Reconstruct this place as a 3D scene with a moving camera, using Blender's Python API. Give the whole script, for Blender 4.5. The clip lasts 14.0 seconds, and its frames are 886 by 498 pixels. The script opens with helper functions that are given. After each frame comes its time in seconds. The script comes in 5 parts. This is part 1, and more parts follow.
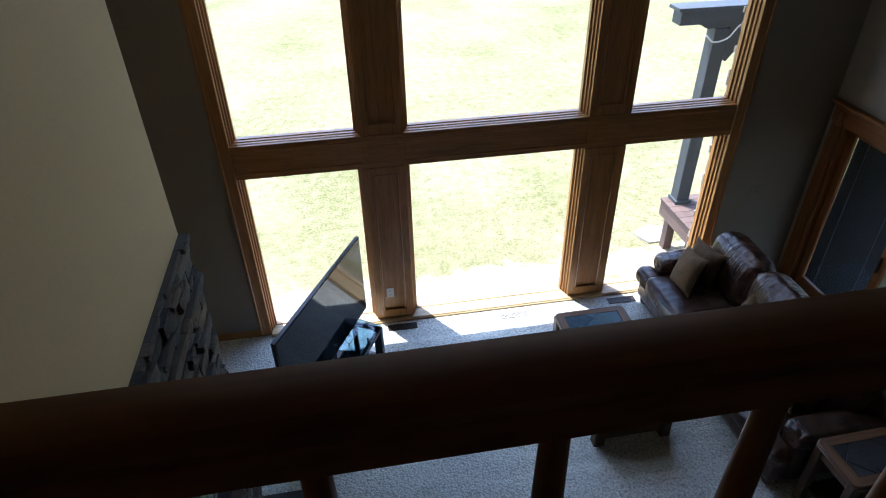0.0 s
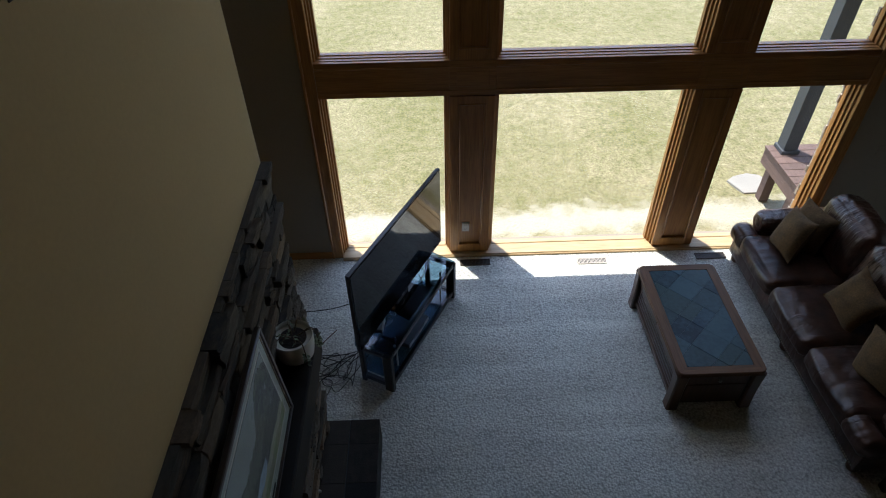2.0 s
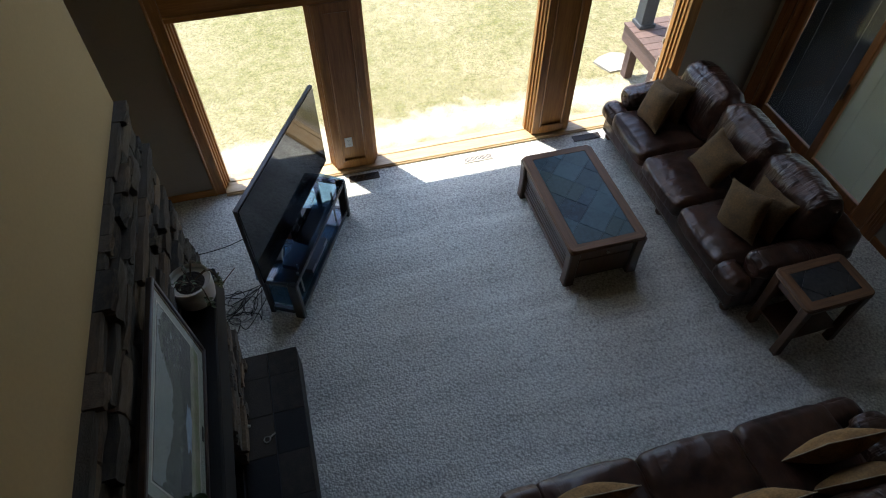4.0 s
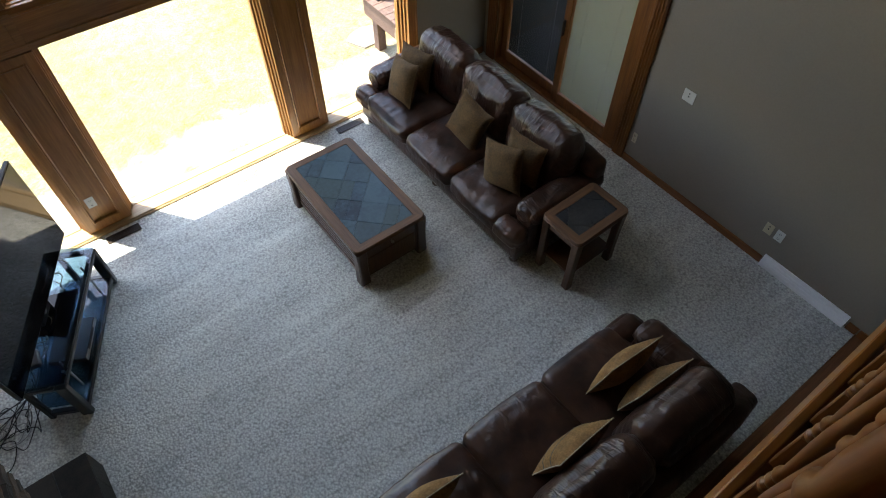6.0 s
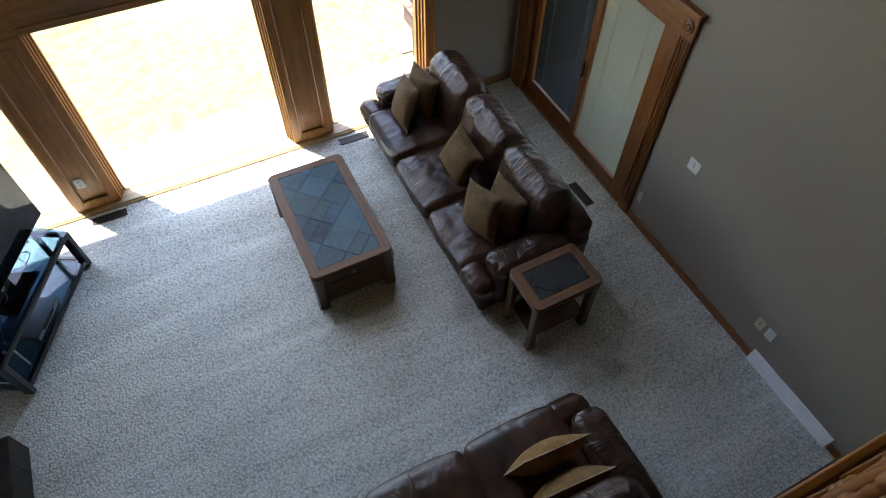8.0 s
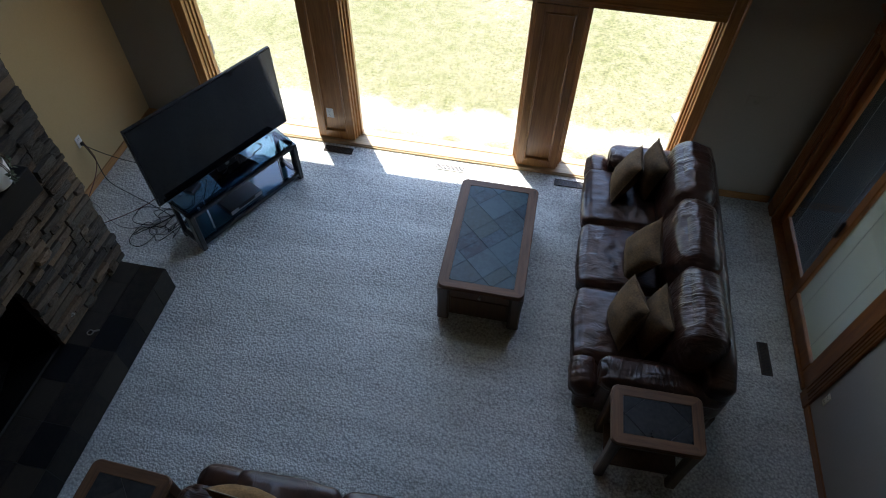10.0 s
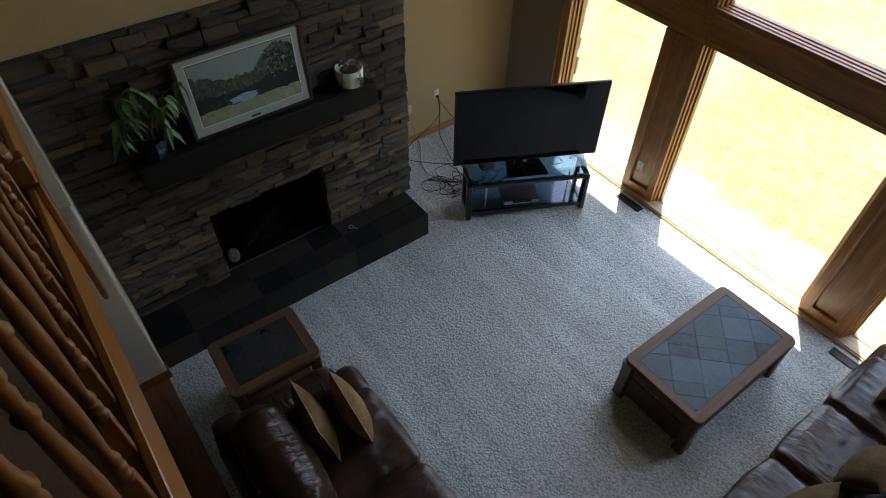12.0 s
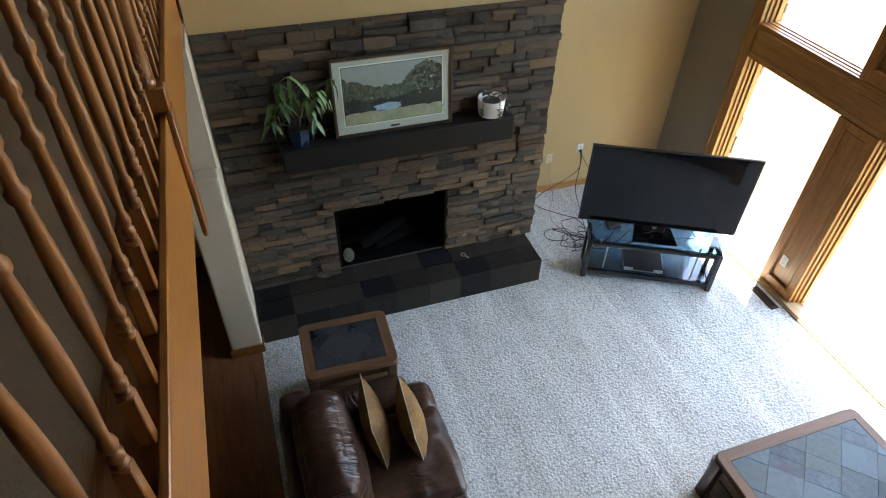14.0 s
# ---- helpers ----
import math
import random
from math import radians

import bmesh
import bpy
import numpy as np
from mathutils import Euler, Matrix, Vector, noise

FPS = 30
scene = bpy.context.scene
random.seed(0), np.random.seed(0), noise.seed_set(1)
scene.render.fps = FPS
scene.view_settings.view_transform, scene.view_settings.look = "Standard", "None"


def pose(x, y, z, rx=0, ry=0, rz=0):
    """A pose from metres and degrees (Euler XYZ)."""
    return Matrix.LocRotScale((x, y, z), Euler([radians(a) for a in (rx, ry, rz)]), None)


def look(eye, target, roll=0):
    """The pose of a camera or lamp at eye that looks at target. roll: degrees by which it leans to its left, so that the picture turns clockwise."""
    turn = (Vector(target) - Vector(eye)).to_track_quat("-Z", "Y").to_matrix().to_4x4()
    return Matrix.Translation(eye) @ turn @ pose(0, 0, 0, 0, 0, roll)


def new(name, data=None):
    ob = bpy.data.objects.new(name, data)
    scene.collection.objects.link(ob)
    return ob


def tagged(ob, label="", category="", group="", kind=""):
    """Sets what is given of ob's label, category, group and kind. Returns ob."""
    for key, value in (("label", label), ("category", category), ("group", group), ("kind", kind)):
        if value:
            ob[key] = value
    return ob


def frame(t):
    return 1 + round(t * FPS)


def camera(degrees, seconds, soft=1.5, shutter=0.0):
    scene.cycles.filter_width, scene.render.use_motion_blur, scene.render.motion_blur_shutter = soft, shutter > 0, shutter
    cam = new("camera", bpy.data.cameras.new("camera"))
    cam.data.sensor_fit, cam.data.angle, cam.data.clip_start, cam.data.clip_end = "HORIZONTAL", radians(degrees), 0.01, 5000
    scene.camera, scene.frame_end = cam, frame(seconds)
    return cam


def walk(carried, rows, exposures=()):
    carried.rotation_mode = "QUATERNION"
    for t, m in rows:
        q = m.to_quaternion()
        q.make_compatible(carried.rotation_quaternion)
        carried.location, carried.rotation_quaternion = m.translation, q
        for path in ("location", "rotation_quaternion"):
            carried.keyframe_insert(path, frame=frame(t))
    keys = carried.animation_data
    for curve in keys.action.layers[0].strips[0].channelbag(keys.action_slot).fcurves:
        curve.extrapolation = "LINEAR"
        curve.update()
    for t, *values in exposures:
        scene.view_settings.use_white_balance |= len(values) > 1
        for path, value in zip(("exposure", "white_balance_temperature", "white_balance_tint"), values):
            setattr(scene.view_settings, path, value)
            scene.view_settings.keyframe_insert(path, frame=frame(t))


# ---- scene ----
cam = camera(71.0, 14.0, soft=1.05)
PATH = [
    (0, (-0.034, 0.135, 4.459), (0.222, 1.757, 3.317), -1.2),
    (0.5, (-0.025, 0.311, 4.448), (0.068, 1.943, 3.296), -1.3),
    (1, (-0.05, 0.405, 4.441), (-0.041, 2.025, 3.268), -1.5),
    (1.5, (-0.084, 0.454, 4.432), (-0.077, 2.006, 3.171), -1.5),
    (2, (-0.141, 0.45, 4.433), (-0.106, 1.932, 3.09), -0.9),
    (2.2, (-0.153, 0.448, 4.433), (-0.111, 1.907, 3.066), -0.8),
    (4.3, (-0.152, 0.437, 4.434), (0.253, 1.634, 2.884), 0.4),
    (4.5, (-0.121, 0.444, 4.433), (0.327, 1.623, 2.881), 0.5),
    (5, (0.026, 0.458, 4.44), (0.576, 1.579, 2.878), 0.8),
    (5.5, (0.223, 0.478, 4.474), (0.896, 1.508, 2.897), 0.8),
    (6, (0.481, 0.494, 4.509), (1.212, 1.45, 2.912), 0.2),
    (6.5, (0.754, 0.521, 4.546), (1.511, 1.436, 2.938), 0.1),
    (7, (1.006, 0.468, 4.588), (1.757, 1.383, 2.976), -0.3),
    (7.2, (1.098, 0.45, 4.594), (1.819, 1.384, 2.979), -0.2),
    (9.3, (1.993, 0.465, 4.561), (2.094, 1.669, 2.967), 1.5),
    (9.5, (2.077, 0.472, 4.559), (2.095, 1.689, 2.972), 1.5),
    (10, (2.299, 0.489, 4.545), (2.074, 1.708, 2.976), 0.9),
    (10.5, (2.504, 0.503, 4.528), (2.003, 1.666, 2.98), 1.2),
    (11, (2.685, 0.521, 4.506), (1.93, 1.562, 2.974), 1.0),
    (11.5, (2.851, 0.55, 4.484), (1.931, 1.481, 2.971), 0.9),
    (12, (2.978, 0.588, 4.474), (1.896, 1.415, 3.01), 0.9),
    (12.5, (3.055, 0.641, 4.431), (1.833, 1.355, 3.019), 1.2),
    (13, (3.122, 0.69, 4.371), (1.827, 1.304, 2.976), 1.4),
    (13.5, (3.175, 0.724, 4.317), (1.815, 1.269, 2.956), 1.6),
    (14, (3.242, 0.742, 4.295), (1.835, 1.246, 2.965), 1.6),
]
EXPOSURES = [(0, 2.4, 5600, 10), (0.6, 2.05, 5600, 10), (1.5, 1.7, 6150, 10), (2.2, 1.70, 6350, 10), (4.5, 2.27, 6650, 10), (5.5, 2.62, 6950, 10), (6.5, 3.1, 7250, 10), (7.2, 3.27, 7200, 10),
             (9.5, 2.48, 6000, 10), (11, 2.17, 6350, 10), (12, 2.62, 6950, 10), (13, 3.36, 7150, 10), (14, 4.1, 7100, 10)]
walk(cam, [(t, look(eye, target, roll)) for t, eye, target, roll in PATH], EXPOSURES)

# ---- world, sun ----
SUN_AZ = math.atan2(0.81, -0.59)
SUN_EL = radians(69.3)
world = bpy.data.worlds.new("sky")
scene.world = world
world.use_nodes = True
_nt = world.node_tree
_sky = _nt.nodes.new("ShaderNodeTexSky")
_sky.sky_type = "NISHITA"
_sky.sun_disc = False
_sky.sun_elevation = SUN_EL
_sky.sun_rotation = math.pi / 2 - SUN_AZ
_nt.links.new(_sky.outputs[0], _nt.nodes["Background"].inputs[0])
_nt.nodes["Background"].inputs[1].default_value = 0.15
_sun = bpy.data.lights.new("sun", "SUN")
_sun.energy = 2.45
_sun.angle = radians(0.5)
_sun.color = (1.0, 0.95, 0.87)
sun = new("sun", _sun)
_d = Vector((math.cos(SUN_AZ) * math.cos(SUN_EL), math.sin(SUN_AZ) * math.cos(SUN_EL), math.sin(SUN_EL)))
sun.matrix_world = look(_d * 30, (0, 0, 0))
# area lamps added in the unseen tops of the three tall windows, boosting the skylight
for _x0, _x1 in ((-1.0, 0.0), (0.5, 2.12), (2.64, 3.6)):
    _l = bpy.data.lights.new("window_skylight", "AREA")
    _l.shape, _l.size, _l.size_y = "RECTANGLE", _x1 - _x0, 0.8
    _l.energy = 0.30 * (_x1 - _x0)
    _l.color = (0.80, 0.90, 1.0)
    _l.spread = radians(95)
    new("window_skylight", _l).matrix_world = pose((_x0 + _x1) / 2, 5.34, 4.72, -23, 0, 0)

# ---- materials ----


def mat(name, base, rough=0.6, metal=0.0, spec=0.5, var=0.15, scale=4.0, fine=40.0, bump=0.0, bump_scale=60.0, bump_dist=0.01, stretch=(1, 1, 1), second=None, coat=0.0, rnd=0.0, rough_var=0.0, warp=0.0, island=False):
    """Principled surface: two scales of colour variation, bump, optional per-object variation."""
    m = bpy.data.materials.new(name)
    m.use_nodes = True
    nt = m.node_tree
    n, l = nt.nodes, nt.links
    b = n["Principled BSDF"]
    b.inputs["Roughness"].default_value = rough
    b.inputs["Metallic"].default_value = metal
    b.inputs["Specular IOR Level"].default_value = spec
    b.inputs["Coat Weight"].default_value = coat
    tc = n.new("ShaderNodeTexCoord")
    mp = n.new("ShaderNodeMapping")
    mp.inputs["Scale"].default_value = stretch
    l.new(tc.outputs["Object"], mp.inputs["Vector"])
    big = n.new("ShaderNodeTexNoise")
    big.inputs["Scale"].default_value = scale
    big.inputs["Detail"].default_value = 4
    small = n.new("ShaderNodeTexNoise")
    small.inputs["Scale"].default_value = fine
    small.inputs["Detail"].default_value = 3
    l.new(mp.outputs[0], big.inputs["Vector"])
    l.new(mp.outputs[0], small.inputs["Vector"])
    mixn = n.new("ShaderNodeMath")
    mixn.operation = "ADD"
    l.new(big.outputs["Fac"], mixn.inputs[0])
    l.new(small.outputs["Fac"], mixn.inputs[1])
    fac = mixn.outputs[0]
    if rnd:
        oi = n.new("ShaderNodeNewGeometry" if island else "ShaderNodeObjectInfo")
        rm = n.new("ShaderNodeMath")
        rm.operation = "MULTIPLY_ADD"
        l.new(oi.outputs["Random Per Island" if island else "Random"], rm.inputs[0])
        rm.inputs[1].default_value = rnd
        rm.inputs[2].default_value = -rnd / 2
        ad = n.new("ShaderNodeMath")
        ad.operation = "ADD"
        l.new(fac, ad.inputs[0])
        l.new(rm.outputs[0], ad.inputs[1])
        fac = ad.outputs[0]
    rng = n.new("ShaderNodeMapRange")
    rng.inputs["From Min"].default_value = 0.6
    rng.inputs["From Max"].default_value = 1.4
    l.new(fac, rng.inputs["Value"])
    ramp = n.new("ShaderNodeMix")
    ramp.data_type = "RGBA"
    lo = [c * (1 - var) for c in base]
    hi = [min(1, c * (1 + var)) for c in base] if second is None else second
    ramp.inputs[6].default_value = (*lo, 1)
    ramp.inputs[7].default_value = (*hi, 1)
    l.new(rng.outputs[0], ramp.inputs[0])
    l.new(ramp.outputs[2], b.inputs["Base Color"])
    if rough_var:
        rr = n.new("ShaderNodeMapRange")
        rr.inputs["To Min"].default_value = rough - rough_var
        rr.inputs["To Max"].default_value = rough + rough_var
        l.new(big.outputs["Fac"], rr.inputs["Value"])
        l.new(rr.outputs[0], b.inputs["Roughness"])
    if bump:
        bn = n.new("ShaderNodeTexNoise")
        bn.inputs["Scale"].default_value = bump_scale
        bn.inputs["Detail"].default_value = 5
        bn.inputs["Distortion"].default_value = warp
        l.new(mp.outputs[0], bn.inputs["Vector"])
        bp = n.new("ShaderNodeBump")
        bp.inputs["Strength"].default_value = bump
        bp.inputs["Distance"].default_value = bump_dist
        l.new(bn.outputs["Fac"], bp.inputs["Height"])
        l.new(bp.outputs[0], b.inputs["Normal"])
    return m


def glass(name, tint=(1, 1, 1), gloss=1.0):
    m = bpy.data.materials.new(name)
    m.use_nodes = True
    n, l = m.node_tree.nodes, m.node_tree.links
    n.remove(n["Principled BSDF"])
    tr = n.new("ShaderNodeBsdfTransparent")
    tr.inputs[0].default_value = (*tint, 1)
    gl = n.new("ShaderNodeBsdfGlossy")
    gl.inputs["Roughness"].default_value = 0.02
    fr = n.new("ShaderNodeLayerWeight")
    fr.inputs[0].default_value = 0.5
    pw = n.new("ShaderNodeMath")
    pw.operation = "POWER"
    pw.inputs[1].default_value = 4.0
    mx = n.new("ShaderNodeMixShader")
    ml = n.new("ShaderNodeMath")
    ml.operation = "MULTIPLY_ADD"
    ml.inputs[1].default_value = 0.45 * gloss
    ml.inputs[2].default_value = 0.022 * gloss
    l.new(fr.outputs["Facing"], pw.inputs[0])
    l.new(pw.outputs[0], ml.inputs[0])
    l.new(ml.outputs[0], mx.inputs[0])
    l.new(tr.outputs[0], mx.inputs[1])
    l.new(gl.outputs[0], mx.inputs[2])
    l.new(mx.outputs[0], n["Material Output"].inputs[0])
    return m


def grained(name, dark, light, rough=0.35, axis=2, coat=0.15, ring=5.0):
    """Varnished wood with grain along one axis."""
    st = [14.0, 14.0, 14.0]
    st[axis] = 0.9
    return mat(name, dark, rough=rough, var=0.0, scale=ring * 0.35, fine=ring * 1.3, second=light, stretch=st, bump=0.12, bump_scale=9, bump_dist=0.002, coat=coat, rough_var=0.08)


def leather(name, stretch, strength):
    """Worn brown hide: soft dents, and sharp folds gathered in patches across one direction."""
    m = mat(name, (0.015, 0.0080, 0.0055), rough=0.34, var=0.3, scale=2.4, fine=9, second=(0.082, 0.036, 0.021), bump=0.2, bump_scale=6, bump_dist=0.015, rough_var=0.1, warp=1.2)
    n, l = m.node_tree.nodes, m.node_tree.links
    b = n["Principled BSDF"]
    old = b.inputs["Normal"].links[0].from_socket
    tc = n.new("ShaderNodeTexCoord")
    mp = n.new("ShaderNodeMapping")
    mp.inputs["Scale"].default_value = stretch
    l.new(tc.outputs["Object"], mp.inputs["Vector"])
    v = n.new("ShaderNodeTexNoise")
    v.inputs["Scale"].default_value = 1.0
    v.inputs["Detail"].default_value = 2.5
    v.inputs["Distortion"].default_value = 0.9
    l.new(mp.outputs[0], v.inputs["Vector"])
    where = n.new("ShaderNodeTexNoise")
    where.inputs["Scale"].default_value = 3.2
    l.new(tc.outputs["Object"], where.inputs["Vector"])
    rg = n.new("ShaderNodeMapRange")
    rg.inputs["From Min"].default_value = 0.36
    rg.inputs["From Max"].default_value = 0.62
    rg.inputs["To Min"].default_value = 0.15
    l.new(where.outputs["Fac"], rg.inputs["Value"])
    ml = n.new("ShaderNodeMath")
    ml.operation = "MULTIPLY"
    l.new(v.outputs["Fac"], ml.inputs[0])
    l.new(rg.outputs[0], ml.inputs[1])
    bp = n.new("ShaderNodeBump")
    bp.inputs["Strength"].default_value = strength
    bp.inputs["Distance"].default_value = 0.035
    l.new(ml.outputs[0], bp.inputs["Height"])
    l.new(old, bp.inputs["Normal"])
    l.new(bp.outputs[0], b.inputs["Normal"])
    return m


OAK_Z = grained("honey_oak_upright", (0.255, 0.108, 0.027), (0.49, 0.235, 0.066), axis=2)
OAK_X = grained("honey_oak_level", (0.255, 0.108, 0.027), (0.49, 0.235, 0.066), axis=0)
OAK_Y = grained("honey_oak_deep", (0.255, 0.108, 0.027), (0.49, 0.235, 0.066), axis=1)
RAIL_Z = grained("red_oak_upright", (0.130, 0.039, 0.0070), (0.275, 0.098, 0.018), rough=0.45, axis=2, coat=0.05)
RAIL_X = grained("red_oak_level", (0.130, 0.039, 0.0070), (0.275, 0.098, 0.018), rough=0.45, axis=0, coat=0.05)
RAIL_Y = grained("red_oak_deep", (0.130, 0.039, 0.0070), (0.275, 0.098, 0.018), rough=0.45, axis=1, coat=0.05)
FASCIA_X = grained("fascia_oak", (0.22, 0.078, 0.015), (0.41, 0.165, 0.036), axis=0)
# sill oak made paler: the sunlight on it is painted into the colour
SILL_WOOD = grained("sunlit_sill_oak", (0.36, 0.24, 0.11), (0.58, 0.44, 0.25), rough=0.45, axis=0)
FLOOR_WOOD = grained("hall_floor_wood", (0.13, 0.05, 0.02), (0.26, 0.11, 0.045), rough=0.3, axis=0, coat=0.2)
TABLE_Y = grained("table_wood_long", (0.072, 0.032, 0.013), (0.205, 0.098, 0.040), rough=0.55, axis=1, coat=0.0)
TABLE_X = grained("table_wood_cross", (0.072, 0.032, 0.013), (0.205, 0.098, 0.040), rough=0.55, axis=0, coat=0.0)
TABLE_Z = grained("table_wood_upright", (0.05, 0.025, 0.013), (0.12, 0.06, 0.03), rough=0.35, axis=2, coat=0.2)
WALL_TAN = mat("golden_tan_paint", (0.42, 0.298, 0.138), rough=0.75, var=0.05, scale=1.5, fine=60, bump=0.15, bump_scale=180, bump_dist=0.002)
WALL_GREY = mat("taupe_paint", (0.27, 0.23, 0.18), rough=0.75, var=0.05, scale=1.5, fine=60, bump=0.15, bump_scale=180, bump_dist=0.002)
WALL_PALE = mat("pale_wall_paint", (0.50, 0.42, 0.31), rough=0.75, var=0.04, scale=1.5, fine=60, bump=0.15, bump_scale=180, bump_dist=0.002)
# ceilings stay out of view; their dark colour only cuts bounced light
CEIL = mat("dark_unseen_ceiling", (0.13, 0.085, 0.05), rough=0.8, var=0.04, bump=0.3, bump_scale=90, bump_dist=0.003)
STONE_LOOK = dict(rough=0.88, var=0.35, scale=5, fine=60, second=(0.168, 0.105, 0.056), bump=0.9, bump_scale=38, bump_dist=0.010, rnd=1.0)
STONE = mat("ledge_stone", (0.026, 0.016, 0.0095), **STONE_LOOK)
STONE_ISLAND = mat("ledge_stone_joined", (0.026, 0.016, 0.0095), island=True, **STONE_LOOK)


def greyer(m, source, grey):
    """Some stones of a mixed load are grey or tan instead of brown."""
    n, l = m.node_tree.nodes, m.node_tree.links
    b = n["Principled BSDF"]
    old = b.inputs["Base Color"].links[0].from_socket
    rn = n.new("ShaderNodeNewGeometry" if source == "Random Per Island" else "ShaderNodeObjectInfo")
    mu = n.new("ShaderNodeMath")
    mu.operation = "MULTIPLY"
    mu.inputs[1].default_value = 7.31
    l.new(rn.outputs[source], mu.inputs[0])
    fr = n.new("ShaderNodeMath")
    fr.operation = "FRACT"
    l.new(mu.outputs[0], fr.inputs[0])
    nz = n.new("ShaderNodeTexNoise")
    nz.inputs["Scale"].default_value = 9
    nz.inputs["Detail"].default_value = 5
    vr = n.new("ShaderNodeMix")
    vr.data_type = "RGBA"
    vr.inputs[6].default_value = (*[c * 0.55 for c in grey], 1)
    vr.inputs[7].default_value = (*[c * 1.6 for c in grey], 1)
    l.new(nz.outputs["Fac"], vr.inputs[0])
    mx = n.new("ShaderNodeMix")
    mx.data_type = "RGBA"
    l.new(fr.outputs[0], mx.inputs[0])
    l.new(old, mx.inputs[6])
    l.new(vr.outputs[2], mx.inputs[7])
    l.new(mx.outputs[2], b.inputs["Base Color"])


MORTAR = mat("stone_backing", (0.06, 0.052, 0.045), rough=0.95, var=0.3, bump=0.5, bump_scale=40)
SLATE = mat("hearth_slate", (0.007, 0.007, 0.0085), spec=0.25, rough=0.6, var=0.3, scale=5, fine=30, second=(0.036, 0.028, 0.020), bump=0.4, bump_scale=22, bump_dist=0.006, rnd=1.1)
SLATE_TABLE = mat("table_slate", (0.014, 0.038, 0.064), rough=0.40, spec=0.35, var=0.3, scale=6, fine=35, second=(0.060, 0.118, 0.155), bump=0.35, bump_scale=16, bump_dist=0.005, rnd=0.8, rough_var=0.1)
SLATE_END = mat("end_table_slate", (0.016, 0.020, 0.025), rough=0.3, var=0.3, scale=6, fine=35, second=(0.050, 0.052, 0.053), bump=0.3, bump_scale=16, bump_dist=0.004, rnd=0.35, rough_var=0.1)
greyer(SLATE_TABLE, "Random", (0.040, 0.072, 0.074))
greyer(STONE, "Random", (0.058, 0.047, 0.035))
greyer(STONE_ISLAND, "Random Per Island", (0.058, 0.047, 0.035))
GROUT = mat("dark_grout", (0.035, 0.042, 0.05), rough=0.9, var=0.2)
LEATHER = leather("brown_leather", (14, 6, 6), 0.45)
LEATHER_FOLDS = leather("brown_leather_gathered", (30, 6, 7), 0.48)
LEATHER_ARM = leather("brown_leather_arm", (7, 24, 7), 0.55)
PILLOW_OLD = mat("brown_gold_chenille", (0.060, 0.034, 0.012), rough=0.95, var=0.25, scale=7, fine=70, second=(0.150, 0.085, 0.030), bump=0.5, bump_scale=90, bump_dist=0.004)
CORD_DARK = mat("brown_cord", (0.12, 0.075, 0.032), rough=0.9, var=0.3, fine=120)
PILLOW = mat("gold_chenille", (0.150, 0.076, 0.024), rough=0.95, var=0.25, scale=7, fine=70, second=(0.350, 0.190, 0.066), bump=0.5, bump_scale=90, bump_dist=0.004)
CORD = mat("cream_cord", (0.42, 0.36, 0.25), rough=0.9, var=0.3, fine=120)
BLACK_GLOSS = mat("black_screen", (0.004, 0.004, 0.005), rough=0.06, spec=0.28, var=0.1)
BLACK_PLASTIC = mat("black_plastic", (0.012, 0.012, 0.013), rough=0.3, var=0.2)
BLACK_METAL = mat("black_enamel", (0.012, 0.012, 0.013), rough=0.28, var=0.2, coat=0.3)
SILVER = mat("silver_plastic", (0.45, 0.46, 0.47), rough=0.35, metal=0.6, var=0.1)
WHITE_PLASTIC = mat("white_plate", (0.72, 0.71, 0.67), rough=0.4, var=0.04)
IVORY_PLASTIC = mat("ivory_plate", (0.55, 0.47, 0.30), rough=0.4, var=0.06)
DARK_SLOT = mat("dark_slot", (0.02, 0.02, 0.02), rough=0.7, var=0.2)
BROWN_METAL = mat("brown_register_metal", (0.045, 0.03, 0.02), rough=0.4, metal=0.3, var=0.2)
TAN_METAL = mat("almond_register_metal", (0.46, 0.42, 0.36), rough=0.45, var=0.05)
WHITE_METAL = mat("white_register_metal", (0.84, 0.85, 0.85), rough=0.4, var=0.04)
MANTEL = mat("black_mantel_wood", (0.012, 0.0095, 0.008), spec=0.2, rough=0.65, var=0.3, stretch=(8, 1, 8), bump=0.2, bump_scale=12, bump_dist=0.003)
SOOT = mat("sooty_brick", (0.005, 0.0045, 0.004), spec=0.1, rough=0.95, var=0.4, scale=8, fine=40, bump=0.6, bump_scale=30)
FRAME_WOOD = mat("dark_picture_frame", (0.045, 0.026, 0.016), rough=0.3, var=0.2, coat=0.2)
GILT = mat("gilt_edge", (0.30, 0.22, 0.10), rough=0.35, metal=0.6, var=0.2)
MATBOARD = mat("grey_green_mat", (0.40, 0.44, 0.38), rough=0.9, var=0.03)
MAT_INNER = mat("pale_mat_edge", (0.68, 0.70, 0.62), rough=0.9, var=0.03)
P_SKY = mat("print_sky", (0.26, 0.31, 0.29), rough=0.6, var=0.12, scale=9)
P_TREE = mat("print_trees", (0.022, 0.036, 0.025), rough=0.6, var=0.5, scale=30, fine=120, second=(0.085, 0.115, 0.072))
P_DARK = mat("print_dark_trees", (0.012, 0.018, 0.014), rough=0.6, var=0.5, scale=30, fine=120)
P_GRASS = mat("print_fairway", (0.26, 0.29, 0.17), rough=0.6, var=0.3, scale=12, second=(0.38, 0.38, 0.25))
P_LIGHT = mat("print_lit_trees", (0.055, 0.075, 0.050), rough=0.6, var=0.5, scale=40, fine=140, second=(0.14, 0.17, 0.115))
